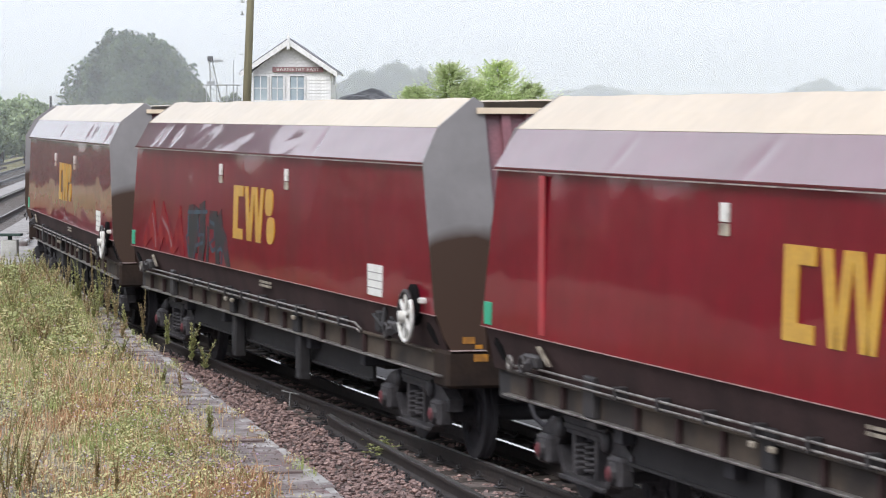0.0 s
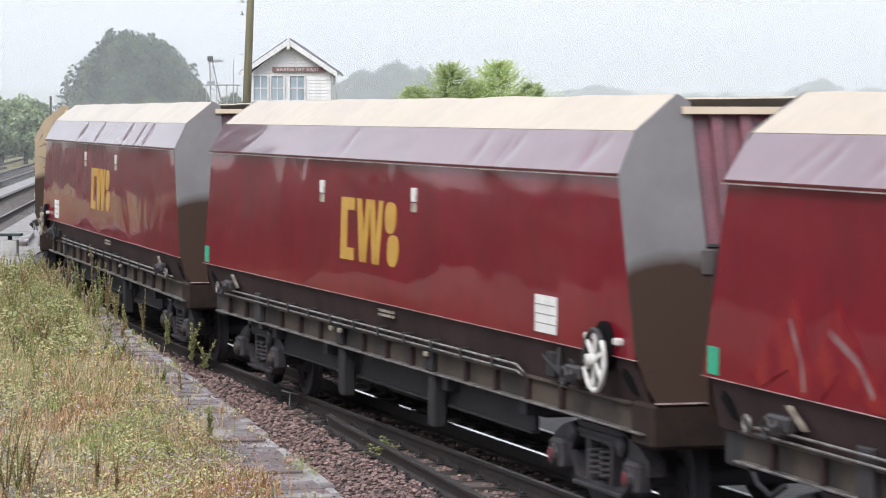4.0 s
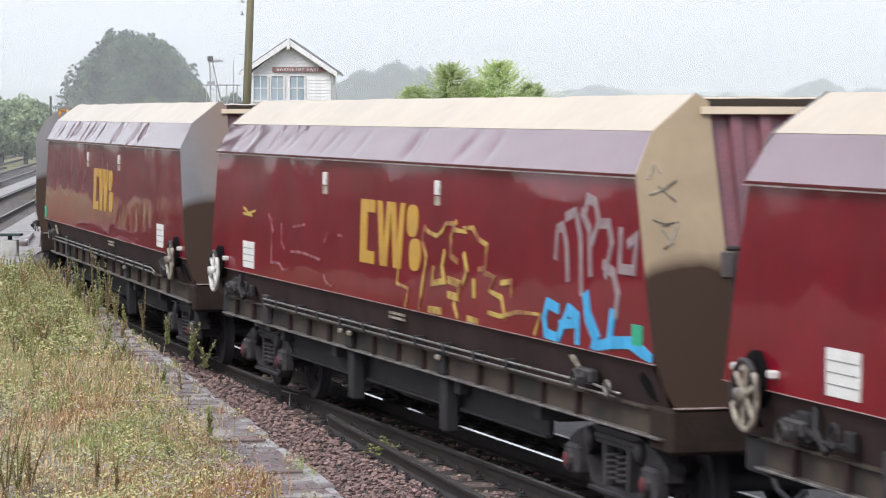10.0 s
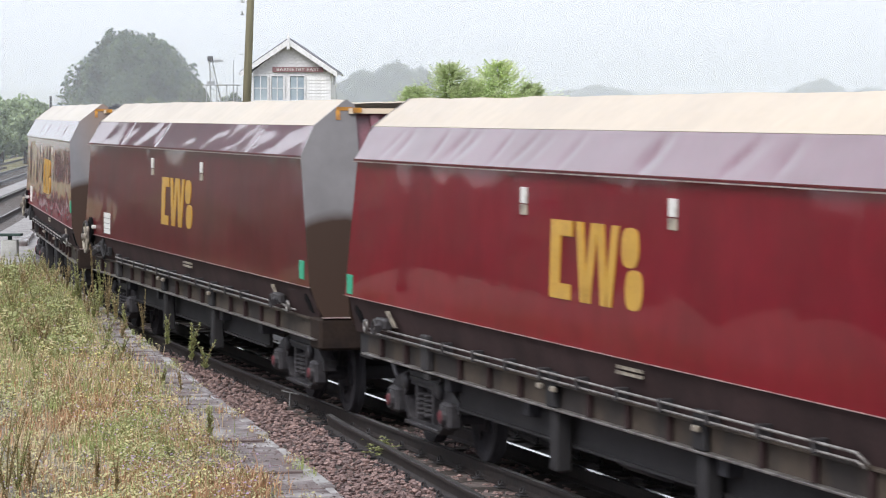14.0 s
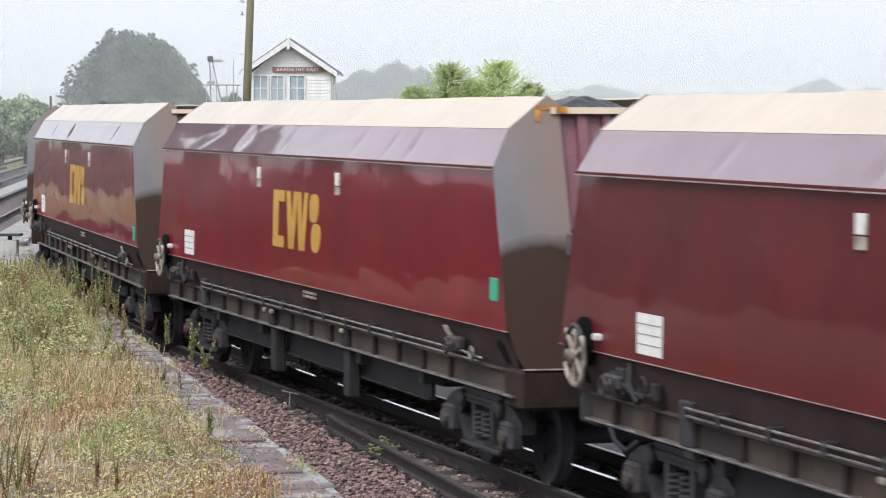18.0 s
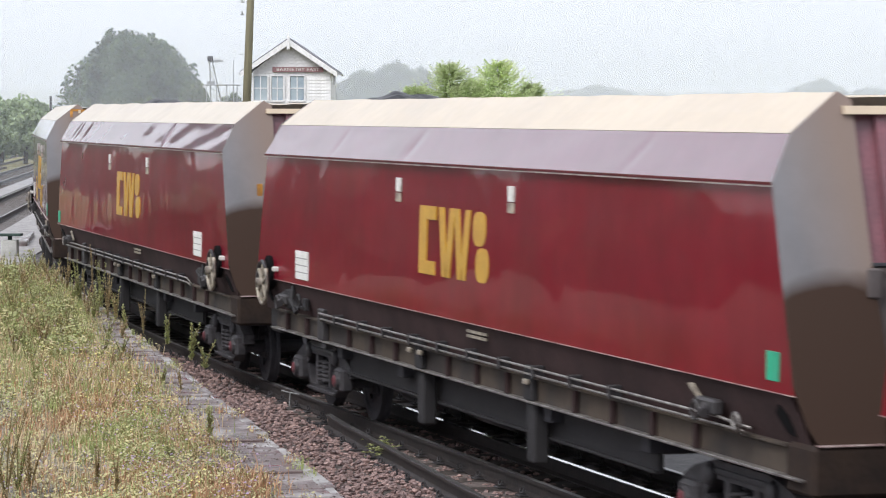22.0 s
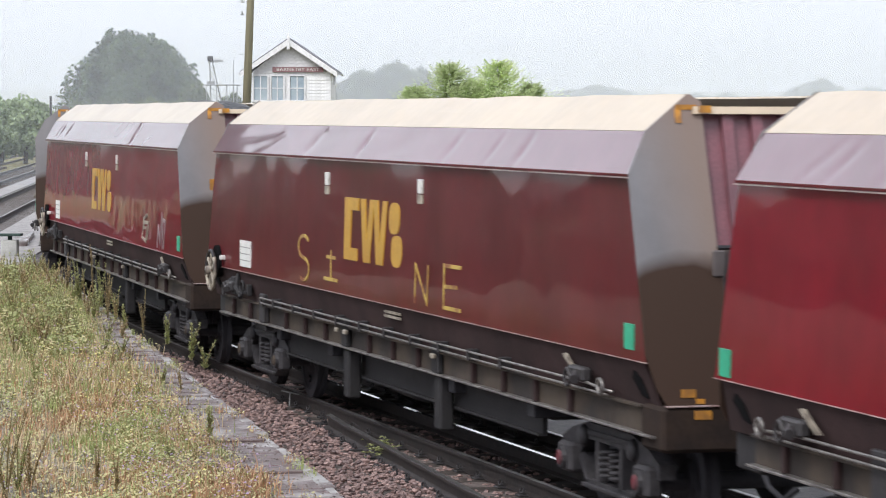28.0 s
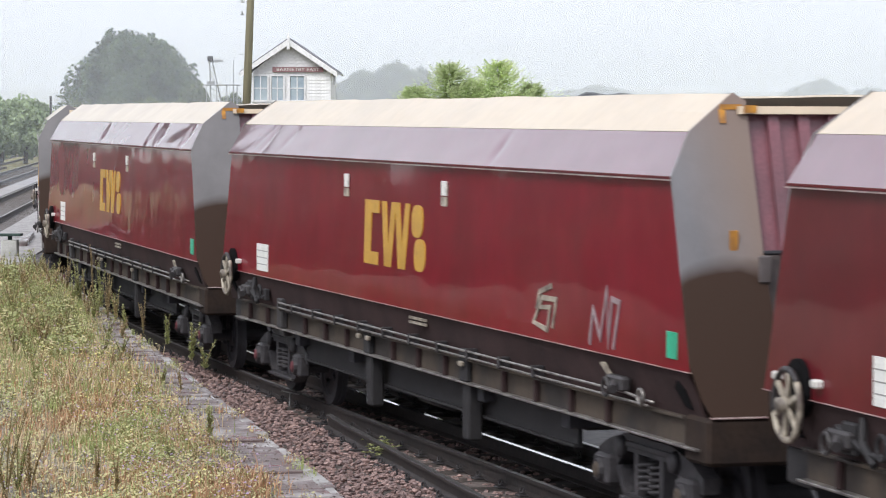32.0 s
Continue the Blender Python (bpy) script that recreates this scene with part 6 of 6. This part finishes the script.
    # tufts in the paving joints and along the edge stones
    for i in range(420):
        y = 18.6 + 0.9 * random.randint(0, 30) if i % 3 else random.uniform(18.6, 45)
        x = edge_x(y) - (random.choice((0.075, 0.08, 0.575, 0.58, 1.07)) if i % 3 == 0 else random.uniform(0.03, 1.2))
        if noise.noise((x * 1.1, y * 0.7, 12.0)) < -0.1:
            continue
        kind = random.choice((GRASS_GREEN, MOSS_LEAF, MOSS_LEAF, GRASS_RUST, GRASS_STRAW))
        tall = random.uniform(0.5, 1.3)
        for k in range(random.randint(8, 26)):
            px, py = x + random.gauss(0, 0.035), y + random.gauss(0, 0.06)
            if kind is MOSS_LEAF:
                leaf(MOSS_LEAF, px, py, z + 0.06 + 0.03 * random.random(), random.uniform(0.006, 0.016))
            else:
                blade(kind, px, py, 0.06 + 0.08 * tall * random.random(), random.uniform(0.002, 0.005), random.uniform(0.01, 0.06))
                leaf(WEED_LEAF if kind is GRASS_GREEN else MOSS_LEAF, px, py, z + 0.06 + 0.06 * tall * random.random(), random.uniform(0.006, 0.014))
    for m, (v, f) in sets.items():
        tagged(new(names[m][0], raw_mesh(names[m][0], v, f, m)), names[m][1], "grass" if "grass" in names[m][0] else "wild plants", kind="stuff")


def weed(x, y, z, h, seed, seed_head, label, spread=0.25, stems=4, leaf=0.03):
    random.seed(seed)
    w = root("weed", Matrix.Translation((x, y, z)), label, "weed", "tall weeds on the platform")
    v, f = [], []
    for i in range(stems):
        a = random.uniform(0, 6.283)
        top = Vector((math.cos(a) * spread * h * random.uniform(0.3, 1), math.sin(a) * spread * h * random.uniform(0.3, 1), h * random.uniform(0.6, 1.0) if i else h))
        mid = Vector((top.x * 0.35, top.y * 0.35, top.z * 0.5))
        part("stem", Shape().tube([(0, 0, 0), mid, top], [0.006, 0.005, 0.002], 5), STEM, w)
        n = int(75 * top.z / 0.5)
        for k in range(n):
            t = random.random() ** (0.55 if seed_head else 0.9)
            p = mid.lerp(top, (t - 0.5) * 2) if t > 0.5 else Vector().lerp(mid, t * 2)
            b, l = random.uniform(0, 6.283), leaf * random.uniform(0.5, 1.3) * (1.15 - 0.6 * t)
            d = Vector((math.cos(b), math.sin(b), random.uniform(0.2, 1.1))).normalized() * l
            s = d.cross(Vector((0, 0, 1))).normalized() * l * 0.33
            o = len(v)
            v += [tuple(p), tuple(p + d * 0.5 + s), tuple(p + d), tuple(p + d * 0.5 - s)]
            f.append((o, o + 1, o + 2, o + 3))
    part("foliage", raw_mesh("foliage", v, f, WEED_BROWN if seed_head else WEED_LEAF), None, w, "reddish seed heads" if seed_head else "")
    return w


def build_weeds():
    top = PLAT_Z - 0.06
    tall = "tall reddish weed gone to seed at platform edge"
    leafy = "leafy green weed rooted at platform edge"
    spots = [(253, 592, 0.54, 1, 0.12), (296, 612, 0.36, 0, 0.12), (338, 640, 0.42, 0, 0.25), (362, 655, 0.30, 0, 0.5), (150, 560, 0.62, 1, 0.25), (165, 570, 0.5, 0, 0.3), (190, 572, 0.58, 1, 0.2),
             (205, 575, 0.42, 1, 0.2), (128, 545, 0.5, 0, 0.3), (100, 560, 0.5, 0, 0.3), (60, 560, 0.55, 0, 0.3), (30, 545, 0.6, 0, 0.3), (12, 590, 0.5, 0, 0.3), (80, 600, 0.42, 0, 0.35),
             (140, 620, 0.4, 0, 0.35), (180, 640, 0.36, 0, 0.35), (215, 640, 0.3, 0, 0.35), (45, 520, 0.5, 1, 0.3), (85, 515, 0.45, 1, 0.3), (20, 505, 0.5, 0, 0.3), (110, 520, 0.4, 1, 0.3),
             (280, 790, 0.22, 0, 0.3), (370, 790, 0.3, 0, 0.12), (300, 830, 0.2, 0, 0.4), (240, 720, 0.25, 0, 0.35), (170, 870, 0.32, 1, 0.12), (205, 880, 0.3, 1, 0.1), (345, 830, 0.2, 1, 0.3),
             (420, 880, 0.14, 1, 0.5), (390, 860, 0.16, 1, 0.5), (320, 700, 0.24, 1, 0.3), (285, 690, 0.26, 0, 0.3), (230, 660, 0.28, 1, 0.3), (120, 690, 0.3, 0, 0.35), (60, 680, 0.3, 0, 0.35),
             (140, 545, 0.66, 0, 0.16), (164, 532, 0.8, 1, 0.14), (178, 552, 0.7, 0, 0.14), (190, 562, 0.58, 1, 0.14), (203, 572, 0.46, 0, 0.2), (118, 522, 0.62, 1, 0.2), (222, 590, 0.34, 0, 0.25),
             (172, 566, 0.5, 0, 0.3), (155, 575, 0.46, 1, 0.25), (95, 515, 0.5, 0, 0.25), (70, 505, 0.5, 1, 0.2), (48, 495, 0.5, 0, 0.25), (215, 606, 0.3, 1, 0.3), (190, 610, 0.34, 0, 0.35)]
    for i, (px, py, h, seedy, spread) in enumerate(spots):
        y = 5500 * (EYE[2] - top) / (py - 203)
        weed(at_view(px, y), y, top, h, 200 + i, seedy, tall if seedy else leafy, spread, 3 + i % 3, 0.05 if not seedy else 0.035)
    for i, (px, h) in enumerate(((-18, 0.95), (8, 0.85), (30, 0.62), (52, 0.42))):
        y = 21.3 + 0.3 * i
        weed(at_view(px, y), y, top, h, 300 + i, i % 2, "branching olive weed close to the camera", 0.36, 7, 0.032)
    # creeping green weed in the ballast beside the rail
    c = root("creeping_weed", pose(at_view(673, 32.3), 32.3, -0.13), "bright green creeping weed in the ballast", "weed")
    random.seed(77)
    v, f = [], []
    for i in range(110):
        x, y, z, a, l = random.gauss(0, 0.075), random.gauss(0, 0.3), random.uniform(0, 0.09), random.uniform(0, 6.28), random.uniform(0.03, 0.065)
        o = len(v)
        v += [(x, y, z), (x + l * math.cos(a + 0.5), y + l * math.sin(a + 0.5), z + 0.02), (x + 1.6 * l * math.cos(a), y + 1.6 * l * math.sin(a), z + 0.01), (x + l * math.cos(a - 0.5), y + l * math.sin(a - 0.5), z + 0.02)]
        f.append((o, o + 1, o + 2, o + 3))
    part("foliage", raw_mesh("foliage", v, f, WEED_LEAF), None, c)


def build_weed_bed():
    """The thick growth towards the platform's far end: many weeds of a few kinds."""
    kinds = []
    for i in range(8):
        seedy = i % 3 == 0
        kinds.append(weed(-60, 10 + i, PLAT_Z - 0.06, (0.34, 0.42, 0.5, 0.3)[i % 4], 400 + i, seedy, "pale seeding weed in the thick platform growth" if seedy else "leafy yellow-green weed in the thick platform growth",
                          0.4, 4, 0.045))
    random.seed(31)
    for i in range(190):
        y = random.uniform(27.5, 51)
        back = veg_back(y) + 0.1 + abs(random.gauss(0, 0.9))
        x = edge_x(y) - back
        if x < -0.152 * y - 0.4:
            continue
        k = min(1.0, 0.45 + 0.55 * (y - 27.5) / 9) * random.uniform(0.7, 1.1)
        src = kinds[i % 8]
        c = copy_thing(src, Matrix.Translation((x, y, PLAT_Z - 0.06)) @ Matrix.Rotation(random.uniform(0, 6.28), 4, "Z"))
        c.scale = (k, k, k)
    for i, src in enumerate(kinds):
        src.matrix_basis = pose(edge_x(46 + 0.6 * i) - 0.9 - 0.1 * i, 46 + 0.6 * i, PLAT_Z - 0.06)


build_grass()
build_weeds()
build_weed_bed()


# ---------------------------------------------------------------- what moves
def motions():
    """The train runs along its curved track; every wheelset rolls."""
    times = [i * 0.5 for i in range(65)]
    for k, w, load in WAGONS:
        rows = [(t, wagon_pose(gone(t) + (k - 1) * PITCH)) for t in times]
        walk(w, rows)
        walk(load, rows)
    ticks = [i * 0.1 for i in range(321)]
    for i, ws in enumerate(WHEELS):
        base = ws.matrix_basis.translation.copy()
        walk(ws, [(t, Matrix.Translation(base) @ Matrix.Rotation(gone(t) / 0.46, 4, "Y")) for t in ticks])


motions()
